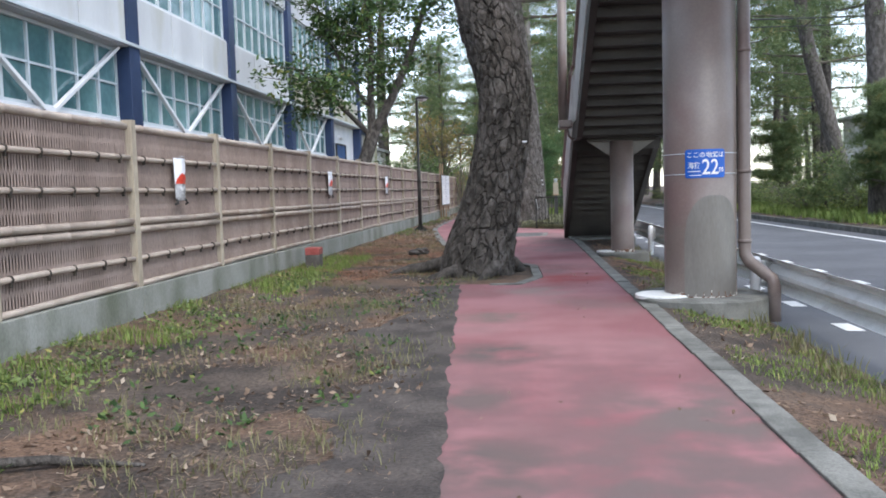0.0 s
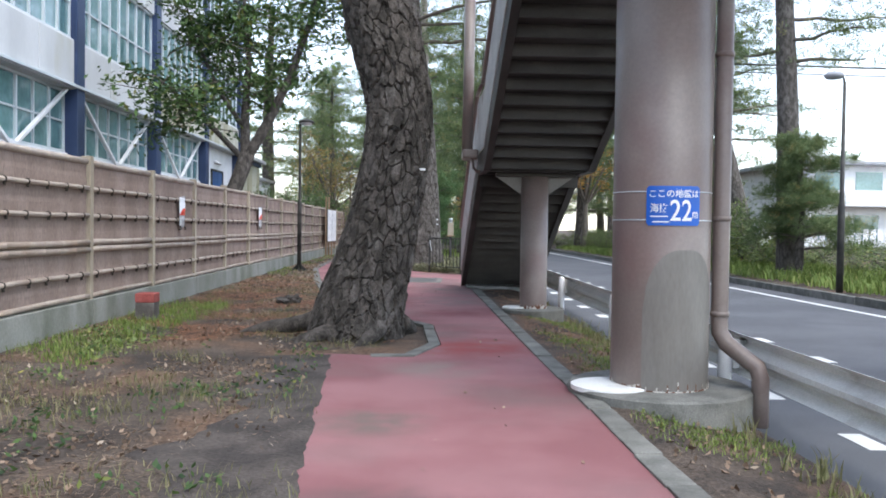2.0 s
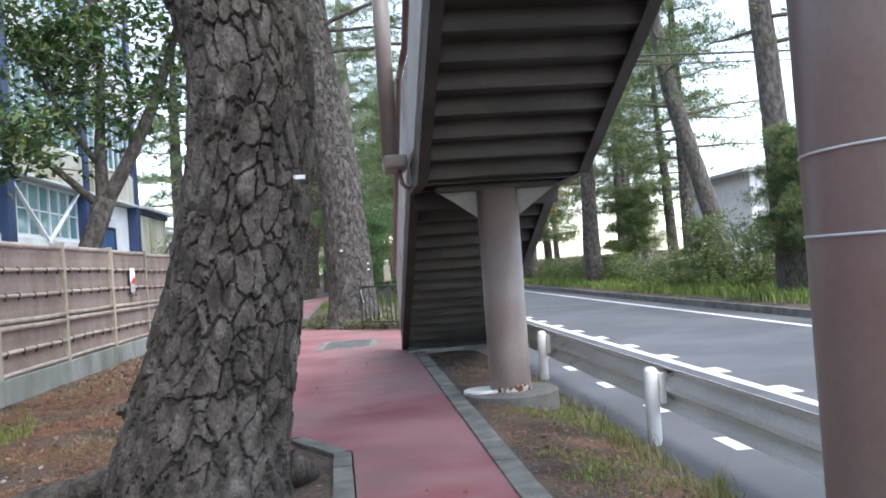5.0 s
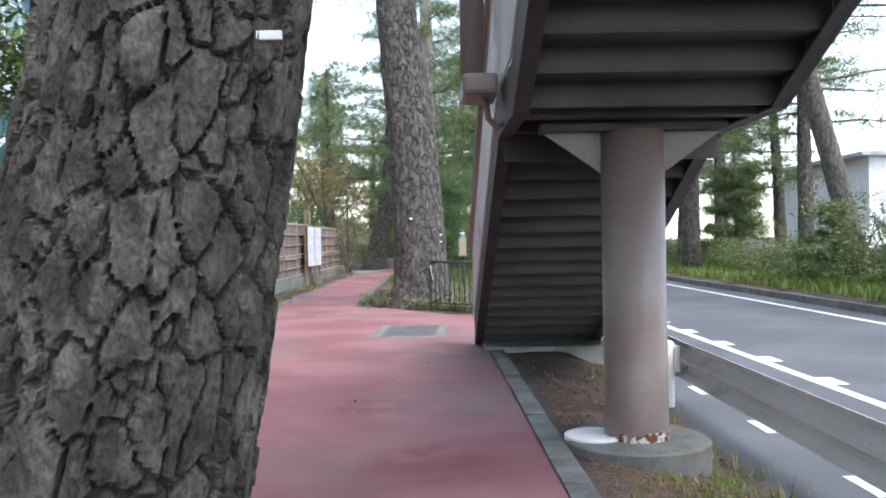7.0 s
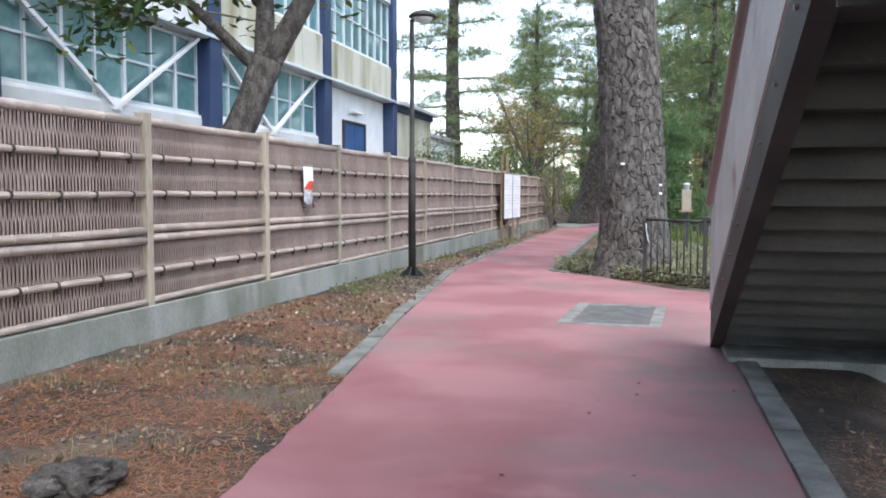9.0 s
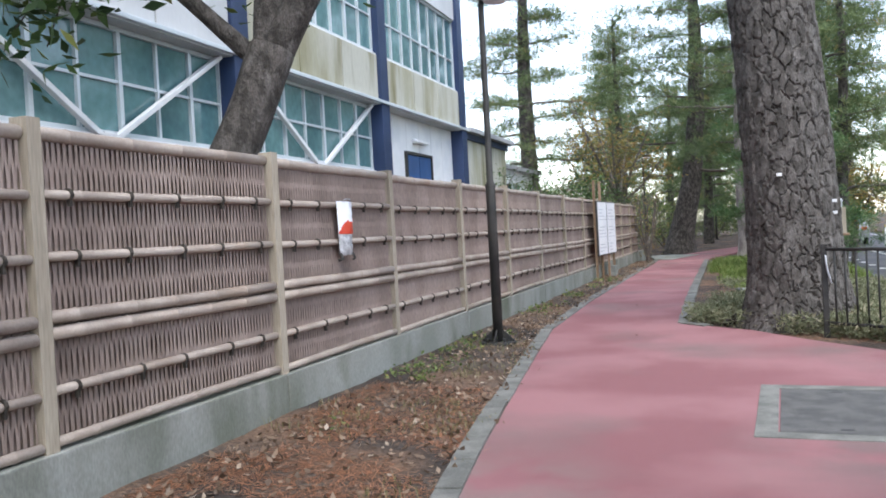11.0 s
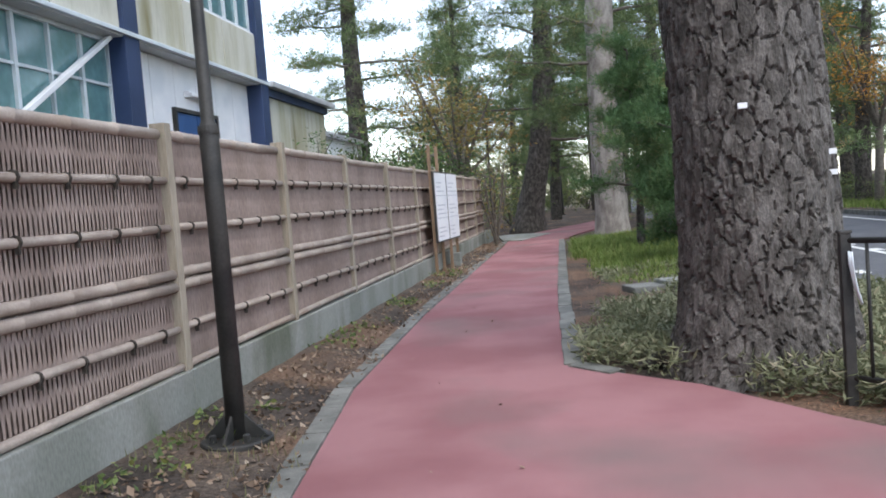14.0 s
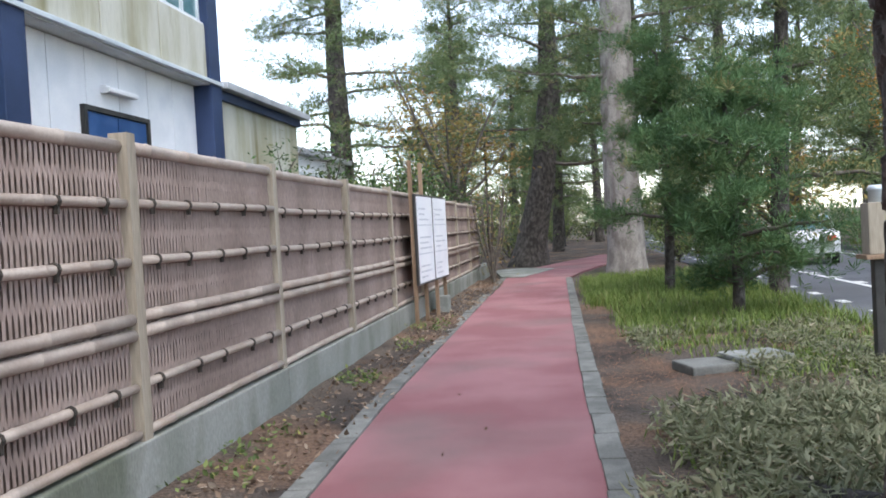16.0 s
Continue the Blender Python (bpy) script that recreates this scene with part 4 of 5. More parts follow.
for y in (0.06, 0.75, 1.55, 2.24):
    part("leg", box(-0.09, -0.035, y - 0.03, y + 0.03, -0.1, 1.96 if y > 1 else 2.45, 0.006), M_WOOD, nb, "timber leg")
part("brace_block", box(-0.2, 0.02, 2.0, 2.25, -0.05, 0.3, 0.02), M_STONE, nb, "concrete weight")

structure("pavement_apron", slab("pavement_apron", [(-2.9, 48.2), (-2.3, 48.0), (-1.5, 51.6), (-2.6, 52.6), (-3.4, 52.0)], -0.1, 0.02, M_CONC), "pale concrete apron at the bend of the path", "pavement")

# ---- small things right of the path ----
st = thing("utility_lid", "grey stone lid lying in the planted bed", "stone lid", (0.62, 33.4, 0.05), 18)
part("lid", box(-0.28, 0.28, -0.22, 0.22, -0.06, 0.06, 0.02), M_STONE, st)
part("pad", box(-0.75, -0.3, -0.25, 0.2, -0.08, 0.02, 0.02), M_KERB, st, "muddy low pad")
sb = thing("wooden_signpost", "dark post carrying a pale timber box with a cap", "signpost", (1.6, 33.0, 0.0))
part("post", box(-0.05, 0.05, -0.05, 0.05, -0.1, 1.0, 0.008), M_BLACK, sb)
part("sign_box", box(-0.1, 0.1, -0.1, 0.1, 1.0, 1.45, 0.01), M_POST, sb, "pale timber box")
part("ledge", box(-0.14, 0.14, -0.14, 0.14, 0.96, 0.998, 0.008), M_WOOD, sb)
under("lamp_cap", smooth(lathe("lamp_cap", [(0.06, 1.45), (0.06, 1.55), (0.075, 1.56), (0.05, 1.6)], M_ALU, 16)), sb, "metal lamp cap")

# ---- far side of the road ----
sl = thing("street_lamp", "tall dark street lamp on the far verge", "street lamp", (9.7, 21.3, -0.05))
under("pole", smooth(lathe("pole", [(0.075, -0.2), (0.075, 1.9), (0.05, 2.0), (0.032, 4.6)], M_BLACK, 14)), sl)
under("arm", tube("arm", [(0, 0, 4.5), (-0.02, 0, 4.68), (-0.1, -0.02, 4.72)], 0.025, M_BLACK, 8), sl)
under("lamp_head", smooth(lathe("lamp_head", [(0.02, 0.1), (0.16, 0.07), (0.22, 0.0), (0.16, -0.06), (0.03, -0.08)], M_ROOF, 18)), sl, "grey lamp head", pose(-0.25, -0.03, 4.72))
hs = thing("house", "white two-storey house with a low roof across the road", "house", (0, 0, 0))
part("wall", box(24, 39, 55, 66, -0.5, 5.5), M_WHITE, hs)
part("roof", box(23.3, 39.7, 54.3, 66.7, 5.5, 5.75, 0.05), M_ROOF, hs, "grey roof")
part("balcony", box(25, 33, 53.8, 55, 2.9, 3.9, 0.03), M_WHITE, hs)
for i in range(4):
    wdw = part("window", box(25.2 + 2.6 * i, 26.9 + 2.6 * i, 54.95, 55.03, 3.9, 5.1), M_GLASS, hs)
    part("frame", box(25.1 + 2.6 * i, 27.0 + 2.6 * i, 54.97, 55.05, 3.82, 3.9), M_ALU, wdw)
    wd2 = part("window", box(25.2 + 2.6 * i, 26.7 + 2.6 * i, 54.95, 55.03, 0.8, 2.4), M_GLASS, hs)
pf = thing("picket_fence", "white picket fence in front of the house", "fence")
for i in range(40):
    x = 19 + 0.4 * i
    part("picket", box(x, x + 0.3, 48.0, 48.04, 0.2, 1.5), M_WHITE, pf)
for z in (0.5, 1.2):
    part("rail", box(19, 35, 48.05, 48.1, z, z + 0.08), M_WHITE, pf)
for i, (dz, r) in enumerate(((0, 0.03), (-0.25, 0.018))):
    cable = tube("overhead_cable", [(4.0 + 60 * k / 12, 29.5 - 0.1 * k, 6.3 + dz + 0.01 * (k - 6) ** 2) for k in range(13)], r, M_WIRE, 6)
    tagged(new("overhead_cable", cable), "thin black overhead cable above the road", "cable", group="overhead cables")


def parked_car(at, rz, paint, label):
    c = thing("car", label, "car", at, rz)
    prof = [(-2.1, 0.35), (-2.12, 0.75), (-1.95, 0.95), (-1.55, 1.0), (-0.95, 1.42), (0.65, 1.45), (1.35, 1.0), (2.05, 0.85), (2.15, 0.6), (2.1, 0.32)]
    bm = bmesh.new()
    rows = []
    for y, k in ((-0.82, 0.93), (-0.7, 1.0), (0.7, 1.0), (0.82, 0.93)):
        rows.append([bm.verts.new((x, y * (0.86 if z > 1.1 else 1), 0.35 + (z - 0.35) * k)) for x, z in prof])
    for a, b in zip(rows, rows[1:]):
        for i in range(len(prof) - 1):
            bm.faces.new((a[i], a[i + 1], b[i + 1], b[i]))
        bm.faces.new((a[-1], a[0], b[0], b[-1]))
    bm.faces.new(rows[0][::-1]), bm.faces.new(rows[-1])
    bmesh.ops.recalc_face_normals(bm, faces=bm.faces[:])
    part("body", bm, paint, c)
    for s in (-1, 1):
        for x in (-1.3, 1.3):
            w = under("wheel", smooth(lathe("wheel", [(0.2, -0.1), (0.31, -0.09), (0.31, 0.09), (0.2, 0.1)], M_TYRE, 20)), c, "", pose(x, s * 0.74, 0.31, 90, 0, 0))
            under("rim", lathe("rim", [(0.19, -0.105), (0.19, 0.105), (0.1, 0.11)], M_ALU, 14), w, "metal rim")
        part("side_window", box(-0.9, 0.55, s * 0.745 - 0.01, s * 0.745 + 0.01, 1.02, 1.34), M_GLASS, c)
        part("tail_light", box(-2.14, -2.05, s * 0.6 - 0.12, s * 0.6 + 0.12, 0.7, 0.85, 0.01), M_REDPRINT, c, "red tail light")
    m = pose(-1.3, 0, 1.2, 0, -36, 0)
    part("rear_window", box(-0.32, 0.32, -0.6, 0.6, -0.01, 0.02, 0.0, m), M_GLASS, c)
    part("number_plate", box(-2.15, -2.11, -0.17, 0.17, 0.5, 0.62), M_NOTICE, c)
    return c


parked_car((6.2, 52.5, ROAD_Z), 78, M_WHITE, "white saloon car standing on the road")
parked_car((5.0, 62.5, ROAD_Z), 90, M_ROOF, "grey car standing further down the road")


# ---- trees ----
def big_mesh(name, verts, tris, material):
    """A mesh from arrays of triangles."""
    me = bpy.data.meshes.new(name)
    verts, tris = np.asarray(verts, np.float32), np.asarray(tris, np.int32)
    me.vertices.add(len(verts))
    me.vertices.foreach_set("co", verts.ravel())
    me.loops.add(tris.size)
    me.loops.foreach_set("vertex_index", tris.ravel())
    me.polygons.add(len(tris))
    me.polygons.foreach_set("loop_start", np.arange(0, tris.size, 3))
    me.polygons.foreach_set("loop_total", np.full(len(tris), 3))
    me.materials.append(material)
    me.update(calc_edges=True)
    return me


def curve_through(keys, step):
    """(x, y, z, r) keys made into a smooth row of points."""
    k = np.array(keys, float)
    d = np.concatenate([[0], np.cumsum(np.linalg.norm(np.diff(k[:, :3], axis=0), axis=1))])
    t = np.arange(0, d[-1], step)
    out = np.stack([np.interp(t, d, k[:, i]) for i in range(4)], 1)
    w = max(1, int(0.35 / step))
    ker = np.ones(2 * w + 1) / (2 * w + 1)
    pad = np.concatenate([2 * out[:1] - out[w:0:-1], out, 2 * out[-1:] - out[-2:-w - 2:-1]])
    return np.stack([np.convolve(pad[:, i], ker, "valid") for i in range(4)], 1)


def bark_trunk(name, keys, material, sides=140, step=0.02, cell=7.0, depth=0.03, flare=0.0, seed=0):
    """A trunk whose bark is broken into raised plates with deep cracks between."""
    row = curve_through(keys, step)
    z_base = row[0, 2]

    def wob(i, a):
        x, y, z, r = row[i]
        p = Vector((math.cos(a) * r, math.sin(a) * r, z * 0.5 + seed)) * cell
        p += noise.noise_vector(p * 0.8) * 0.4 + noise.noise_vector(p * 2.6) * 0.13
        d, pts = noise.voronoi(p)
        gap = d[1] - d[0]
        k = min(1.0, max(0.0, (gap - 0.02) / 0.065))
        lift = depth * (k * k * (3 - 2 * k) - 0.85) + depth * 0.4 * (noise.cell(pts[0] * 3.3) - 0.5)
        lift += 0.007 * noise.noise(p * 2.2) + 0.004 * noise.noise(p * 5)
        k = 1 + flare * math.exp(-(z - z_base) / 0.22) * (0.55 + 0.45 * math.sin(5 * a + seed) + 0.35 * math.sin(3 * a + 1))
        return k + (lift + 0.03 * noise.noise((math.cos(a) * 1.5, math.sin(a) * 1.5, z * 0.9 + seed))) / r

    v, f = tube_arrays(row[:, :3], row[:, 3], sides, wob)
    return mesh_of(name, v, f, material)


def needles(centres, axes, n, length, width, rng):
    """Tufts of needles: n thin blades round each axis."""
    m = len(centres)
    c, ax = np.repeat(centres, n, 0), np.repeat(axes, n, 0)
    d = rng.normal(size=(m * n, 3))
    d /= np.linalg.norm(d, axis=1)[:, None]
    d = d + ax * 0.7
    d /= np.linalg.norm(d, axis=1)[:, None]
    s = np.cross(d, rng.normal(size=(m * n, 3)))
    s /= np.linalg.norm(s, axis=1)[:, None] + 1e-6
    ln = length * rng.uniform(0.6, 1.15, (m * n, 1))
    tip = np.stack([c + d * ln - s * width * 0.5, c + d * ln + s * width * 0.5], 1).reshape(-1, 3)
    k = np.arange(m * n)[:, None]
    return np.concatenate([centres, tip]), np.concatenate([k // n, m + 2 * k, m + 2 * k + 1], 1)


def limb_points(start, az, reach, rise, rng, n=7):
    """A crooked limb."""
    out, p, a = [np.array(start)], np.array(start, float), az
    for i in range(n):
        a += rng.normal() * 0.22
        k = (i + 1) / n
        p = p + np.array([math.cos(a), math.sin(a), rise * (1.2 - 1.1 * k) + rng.normal() * 0.12]) * reach / n
        out.append(p.copy())
    return np.array(out)


def pine_crown(spine, z0, z1, limbs, reach, rng, tufts=26, length=0.2, width=0.02, blades=12, droop=0.05, taper=0.35, pad=(0.42, 0.13), lr=0.06):
    """Limbs and needle pads round a trunk's spine; gives limb tubes and the needles' arrays."""
    tubes, cs, axs = [], [], []
    for i in range(limbs):
        k = (i + rng.uniform(0, 0.9)) / limbs
        z = z0 + (z1 - z0) * k
        j = int(np.argmin(abs(spine[:, 2] - z)))
        r = reach * (1 - (1 - taper) * k) * rng.uniform(0.5, 1.2)
        pts = limb_points(spine[j, :3], i * 2.4 + rng.normal() * 0.3, r, droop + 0.5 * k * k, rng)
        tubes.append((pts, [lr * (1 - 0.5 * k) * (1 - 0.8 * q) + 0.008 for q in np.linspace(0, 1, len(pts))]))
        for q in range(2, len(pts)):
            for _ in range(2 if q < 4 else 3):
                off = rng.normal(size=3) * np.array([0.38, 0.38, 0.1]) * (0.5 + 0.14 * r)
                base = pts[q] + off
                m = int(tufts * rng.uniform(0.5, 1.3) / 3)
                cs.append(base + rng.normal(size=(m, 3)) * np.array([pad[0], pad[0], pad[1]]))
                axs.append(np.tile([off[0] * 0.8, off[1] * 0.8, 0.75], (m, 1)) + rng.normal(size=(m, 3)) * 0.25)
    c, a = np.concatenate(cs), np.concatenate(axs)
    a /= np.linalg.norm(a, axis=1)[:, None]
    return tubes, needles(c, a, blades, length, width, rng)


def pine_tree(at, keys, label, crown, seed, bark=None, rough=None, needle=None, group="", name="pine_tree"):
    """Keys are (x, y, z, r) along the trunk, from its foot."""
    rng = np.random.default_rng(seed)
    t = thing(name, label, "tree", at, group=group)
    if rough:
        under("trunk", bark_trunk("trunk", keys, bark or M_BARK, seed=seed, **rough), t, "cracked bark in thick plates")
    else:
        row = curve_through(keys, 0.3)
        under("trunk", tube("trunk", row[:, :3], list(row[:, 3]), bark or M_BARK, 14, lambda i, a: 1 + 0.09 * noise.noise((math.cos(a) * 2, math.sin(a) * 2, i * 0.35 + seed))), t)
    spine = curve_through(keys, 0.3)
    tubes, (v, f) = pine_crown(spine, rng=rng, **crown)
    for pts, rad in tubes:
        under("limb", tube("limb", pts, rad, M_TWIG, 6), t)
    cr = under("crown", big_mesh("crown", v, f, needle or M_NEEDLE), t, "dark green needle pads")
    cr["kind"] = "stuff"
    return t


# the leaning pine in the path
T1 = pine_tree((0, 13.0, 0), [(-0.27, 0, -0.25, 0.58), (-0.27, 0, 0.1, 0.56), (-0.17, 0, 0.45, 0.5), (-0.07, 0, 0.8, 0.45), (0.02, 0, 1.25, 0.415), (0.17, 0, 2.0, 0.385), (0.24, 0.02, 2.55, 0.395), (0.17, 0.05, 3.05, 0.4), (0.0, 0.1, 3.6, 0.43), (-0.2, 0.2, 4.4, 0.38), (-0.5, 0.3, 5.4, 0.3), (-0.7, 0.5, 7.5, 0.24), (-0.6, 0.7, 10, 0.16), (-0.5, 0.8, 12, 0.06)],
               "large leaning pine with thick cracked bark growing in the path", dict(z0=7.4, z1=11.8, limbs=16, reach=3.2), 3, rough=dict(sides=250, step=0.013, cell=9.6, depth=0.036, flare=0.16))
for k, (pts, rad) in enumerate((
        ([(-0.3, -0.25, 0.2), (-0.6, -0.45, 0.1), (-0.95, -0.6, 0.03), (-1.3, -0.62, -0.05)], [0.15, 0.1, 0.07, 0.03]),
        ([(-0.35, 0.05, 0.3), (-0.75, 0.15, 0.19), (-1.2, 0.1, 0.12), (-1.7, 0.22, 0.05), (-2.1, 0.2, -0.06)], [0.2, 0.13, 0.1, 0.07, 0.03]),
        ([(-0.3, 0.3, 0.25), (-0.8, 0.7, 0.12), (-1.3, 0.95, 0.04), (-1.6, 1.0, -0.06)], [0.16, 0.11, 0.08, 0.03]),
        ([(0.0, -0.42, 0.15), (-0.12, -0.72, 0.04), (-0.3, -0.95, -0.05)], [0.13, 0.08, 0.03]),
        ([(0.3, 0.1, 0.15), (0.45, 0.35, 0.02), (0.45, 0.7, -0.06)], [0.12, 0.07, 0.03]))):
    row = curve_through([(p[0] * 0.85 + 0.04 * math.sin(9 * p[0] + k), p[1] + 0.05 * math.sin(7 * p[0] + k), p[2] - 0.03, r * 0.95) for p, r in zip(pts, rad)], 0.04)
    under("root", tube("root", row[:, :3], list(row[:, 3]), M_BARK, 12, lambda i, a, k=k: 1 + 0.22 * noise.noise((math.cos(a) * 2, math.sin(a) * 2, i * 0.13 + k * 5))), T1, "gnarled surface root")
part("tag", box(0.46, 0.53, -0.25, -0.238, 1.9, 1.925, 0.003), M_WHITE, T1, "small white tag")

T2 = pine_tree((0.58, 28.2, 0), [(-0.02, 0, -0.2, 0.78), (0.0, 0, 0.12, 0.68), (0.0, 0, 0.38, 0.6), (0, 0, 0.85, 0.57), (-0.04, 0, 2, 0.53), (-0.15, 0, 3.7, 0.5), (-0.28, 0, 4.8, 0.47), (-0.5, 0.1, 7, 0.4), (-0.6, 0.3, 10, 0.28), (-0.4, 0.3, 14, 0.1)],
               "massive upright pine with plated grey bark", dict(z0=6.4, z1=13.6, limbs=22, reach=4.2), 5, bark=M_BARK_GREY, rough=dict(sides=230, step=0.022, cell=9.0, depth=0.03, flare=0.16))
for z, x in ((1.84, -0.18), (1.5, 0.42), (1.36, 0.42)):
    part("tag", box(x - 0.03, x + 0.03, -0.01, 0.01, z - 0.018, z + 0.018), M_WHITE, T2, "small white tag", pose(0, -math.sqrt(0.56 ** 2 - (x + 0.03) ** 2), 0))

for k, (pts, rad) in enumerate((
        ([(-0.45, -0.1, 0.25), (-0.7, -0.05, 0.12), (-0.9, 0.15, 0.05), (-1.05, 0.3, -0.06)], [0.12, 0.08, 0.05, 0.02]),
        ([(-0.3, 0.4, 0.25), (-0.5, 0.9, 0.14), (-0.55, 1.5, 0.08), (-0.4, 2.0, -0.05)], [0.12, 0.08, 0.05, 0.02]),
        ([(0.4, 0.4, 0.25), (0.6, 0.9, 0.12), (0.9, 1.3, -0.04)], [0.18, 0.11, 0.03]))):
    row = curve_through([(p[0], p[1], p[2] - 0.05, r) for p, r in zip(pts, rad)], 0.05)
    under("root", tube("root", row[:, :3], list(row[:, 3]), M_BARK, 12, lambda i, a, k=k: 1 + 0.25 * noise.noise((math.cos(a) * 2, math.sin(a) * 2, i * 0.15 + k * 7))), T2, "gnarled surface root")

pine_tree((0.5, 48.2, 0), [(0, 0, -0.2, 0.62), (0, 0, 0.5, 0.5), (-0.05, 0, 3, 0.47), (0.0, 0, 7, 0.42), (0.1, 0, 12, 0.25), (0.1, 0, 15, 0.1)], "tall pale-barked pine beside the path bend", dict(z0=3.2, z1=14.5, limbs=26, reach=3.6, tufts=34), 7, bark=M_BARK2)
pine_tree((-2.45, 55.0, 0), [(0, 0, -0.2, 0.8), (0.15, 0, 0.8, 0.52), (0.7, 0, 3.2, 0.42), (1.0, 0, 6, 0.36), (1.1, 0, 10, 0.25), (1.0, 0, 14, 0.1)], "dark leaning pine where the path bends", dict(z0=3.4, z1=13.5, limbs=30, reach=4.6, tufts=36), 8)
pine_tree((-8.3, 52.5, 0), [(0, 0, -0.2, 0.42), (-0.05, 0, 4, 0.36), (-0.1, 0, 8, 0.3), (0.1, 0, 14, 0.12)], "tall conifer with drooping sparse limbs behind the wing", dict(z0=4.0, z1=13.5, limbs=28, reach=4.6, tufts=34, droop=-0.06, pad=(0.42, 0.12)), 9)
pine_tree((11.0, 26.8, 0), [(0.05, 0, -0.2, 0.38), (0, 0, 1.5, 0.33), (-0.14, 0, 5.5, 0.28), (-0.35, 0, 9, 0.22), (-0.5, 0, 13, 0.1)], "tall leaning pine on the far verge", dict(z0=5.8, z1=12.5, limbs=16, reach=3.4, tufts=20), 10, bark=M_BARK_GREY)
pine_tree((12.6, 33.5, 0), [(0, 0, -0.2, 0.34), (-0.4, 0, 2, 0.3), (-1.6, 0, 6.5, 0.25), (-2.1, 0, 10, 0.18), (-2.2, 0, 13, 0.08)], "slender leaning pine on the far verge", dict(z0=5.5, z1=12.5, limbs=16, reach=3.2, tufts=20), 11, bark=M_BARK_GREY)
pine_tree((2.3, 39.5, 0), [(0, 0, -0.2, 0.16), (0.1, 0, 2, 0.14), (0.25, 0, 5, 0.1), (0.2, 0, 8, 0.04)], "dark pine with low foliage in the planted bed", dict(z0=1.7, z1=7.8, limbs=16, reach=2.0, tufts=26, lr=0.04), 12)
YP = dict(z0=0.3, z1=3.1, limbs=17, reach=1.35, tufts=20, length=0.18, width=0.013, blades=18, droop=0.2, taper=0.35, pad=(0.13, 0.08), lr=0.035)
pine_tree((1.12, 36.8, 0), [(0, 0, -0.1, 0.09), (0.05, 0, 0.5, 0.08), (0.0, 0, 1.8, 0.06), (-0.05, 0, 3.3, 0.02)], "bushy young pine in the planted bed", YP, 13, needle=M_NEEDLE2)
pine_tree((0.75, 41.0, 0), [(0, 0, -0.1, 0.1), (0.05, 0, 1.5, 0.08), (0.0, 0, 3, 0.05), (-0.05, 0, 4.6, 0.02)], "bushy young pine in the planted bed", dict(YP, z0=1.0, z1=4.4, limbs=18, reach=1.4), 14, needle=M_NEEDLE2)
verge_pine = pine_tree((10.8, 25.7, 0), [(0, 0, -0.1, 0.12), (0.05, 0, 1.5, 0.1), (0.0, 0, 2.6, 0.07), (-0.05, 0, 3.9, 0.02)], "layered young pine on the far verge", dict(YP, z0=0.7, z1=3.7, limbs=18, reach=1.9, tufts=32, droop=0.06), 15, group="verge pines")
for x, y, s, turn in ((13.6, 45.5, 1.1, 160), (11.4, 32.5, 0.55, 250)):
    copy_thing(verge_pine, pose(x, y, 0.05, 0, 0, turn) @ Matrix.Diagonal((s, s, s, 1)))

# pines of the wood, in three shapes
shapes = []
for s, (h, z0, reach, limbs) in enumerate(((14, 4.0, 4.4, 26), (12, 2.2, 3.8, 26), (16, 5.5, 4.6, 27))):
    lean = (0.5, -0.6, 0.2)[s]
    shapes.append(pine_tree((-5 + 4 * s, 104 + 3 * s, -0.05), [(0, 0, -0.2, 0.34), (lean * 0.3, 0, h * 0.3, 0.27), (lean, 0.2, h * 0.7, 0.16), (lean * 1.1, 0.2, h, 0.05)], "tall dark pine of the roadside wood", dict(z0=z0, z1=h * 0.96, limbs=limbs, reach=reach, tufts=22, length=0.27, width=0.03, blades=10, pad=(0.52, 0.18)), 20 + s, group="wood pines"))
rng = random.Random(4)
spots = [(-5.5, 61), (-1.5, 66), (3.2, 60), (2.2, 69), (-4, 74), (1.0, 79), (4.2, 54), (-8, 80), (-9.5, 87), (6, 86), (-2, 90), (10.8, 43), (12.5, 50), (11.0, 58), (14, 40), (16, 47), (13, 66), (17, 58), (11.5, 74), (16, 74), (20, 66), (20, 88), (26, 80), (-26, 70), (30, 96), (-10, 98), (4, 100), (14, 98), (-3.2, 83)]
for i, (x, y) in enumerate(spots):
    copy_thing(shapes[i % 3], pose(x, y, -0.05, 0, 0, rng.uniform(0, 360)) @ Matrix.Diagonal((*[rng.uniform(0.85, 1.12)] * 3, 1)))


def leaves(centres, size, rng, up=0.3, fold=0.25, slim=0.4):
    """Pointed folded leaves at the given places."""
    m = len(centres)
    d = rng.normal(size=(m, 3))
    d[:, 2] = d[:, 2] * 0.6 + up - 0.3
    d /= np.linalg.norm(d, axis=1)[:, None]
    nrm = rng.normal(size=(m, 3)) * 0.5 + np.array([0, 0, 1.0])
    s = np.cross(d, nrm)
    s /= np.linalg.norm(s, axis=1)[:, None] + 1e-6
    nn = np.cross(s, d)
    ln = size * rng.uniform(0.65, 1.25, (m, 1))
    mid = centres + d * ln * 0.45 - nn * ln * fold * 0.2
    v = np.stack([centres, mid + s * ln * slim * 0.5, centres + d * ln, mid - s * ln * slim * 0.5], 1).reshape(-1, 3)
    k = np.arange(m)[:, None] * 4
    return v, np.concatenate([k + [0, 1, 2], k + [0, 2, 3]], 1).reshape(-1, 3)


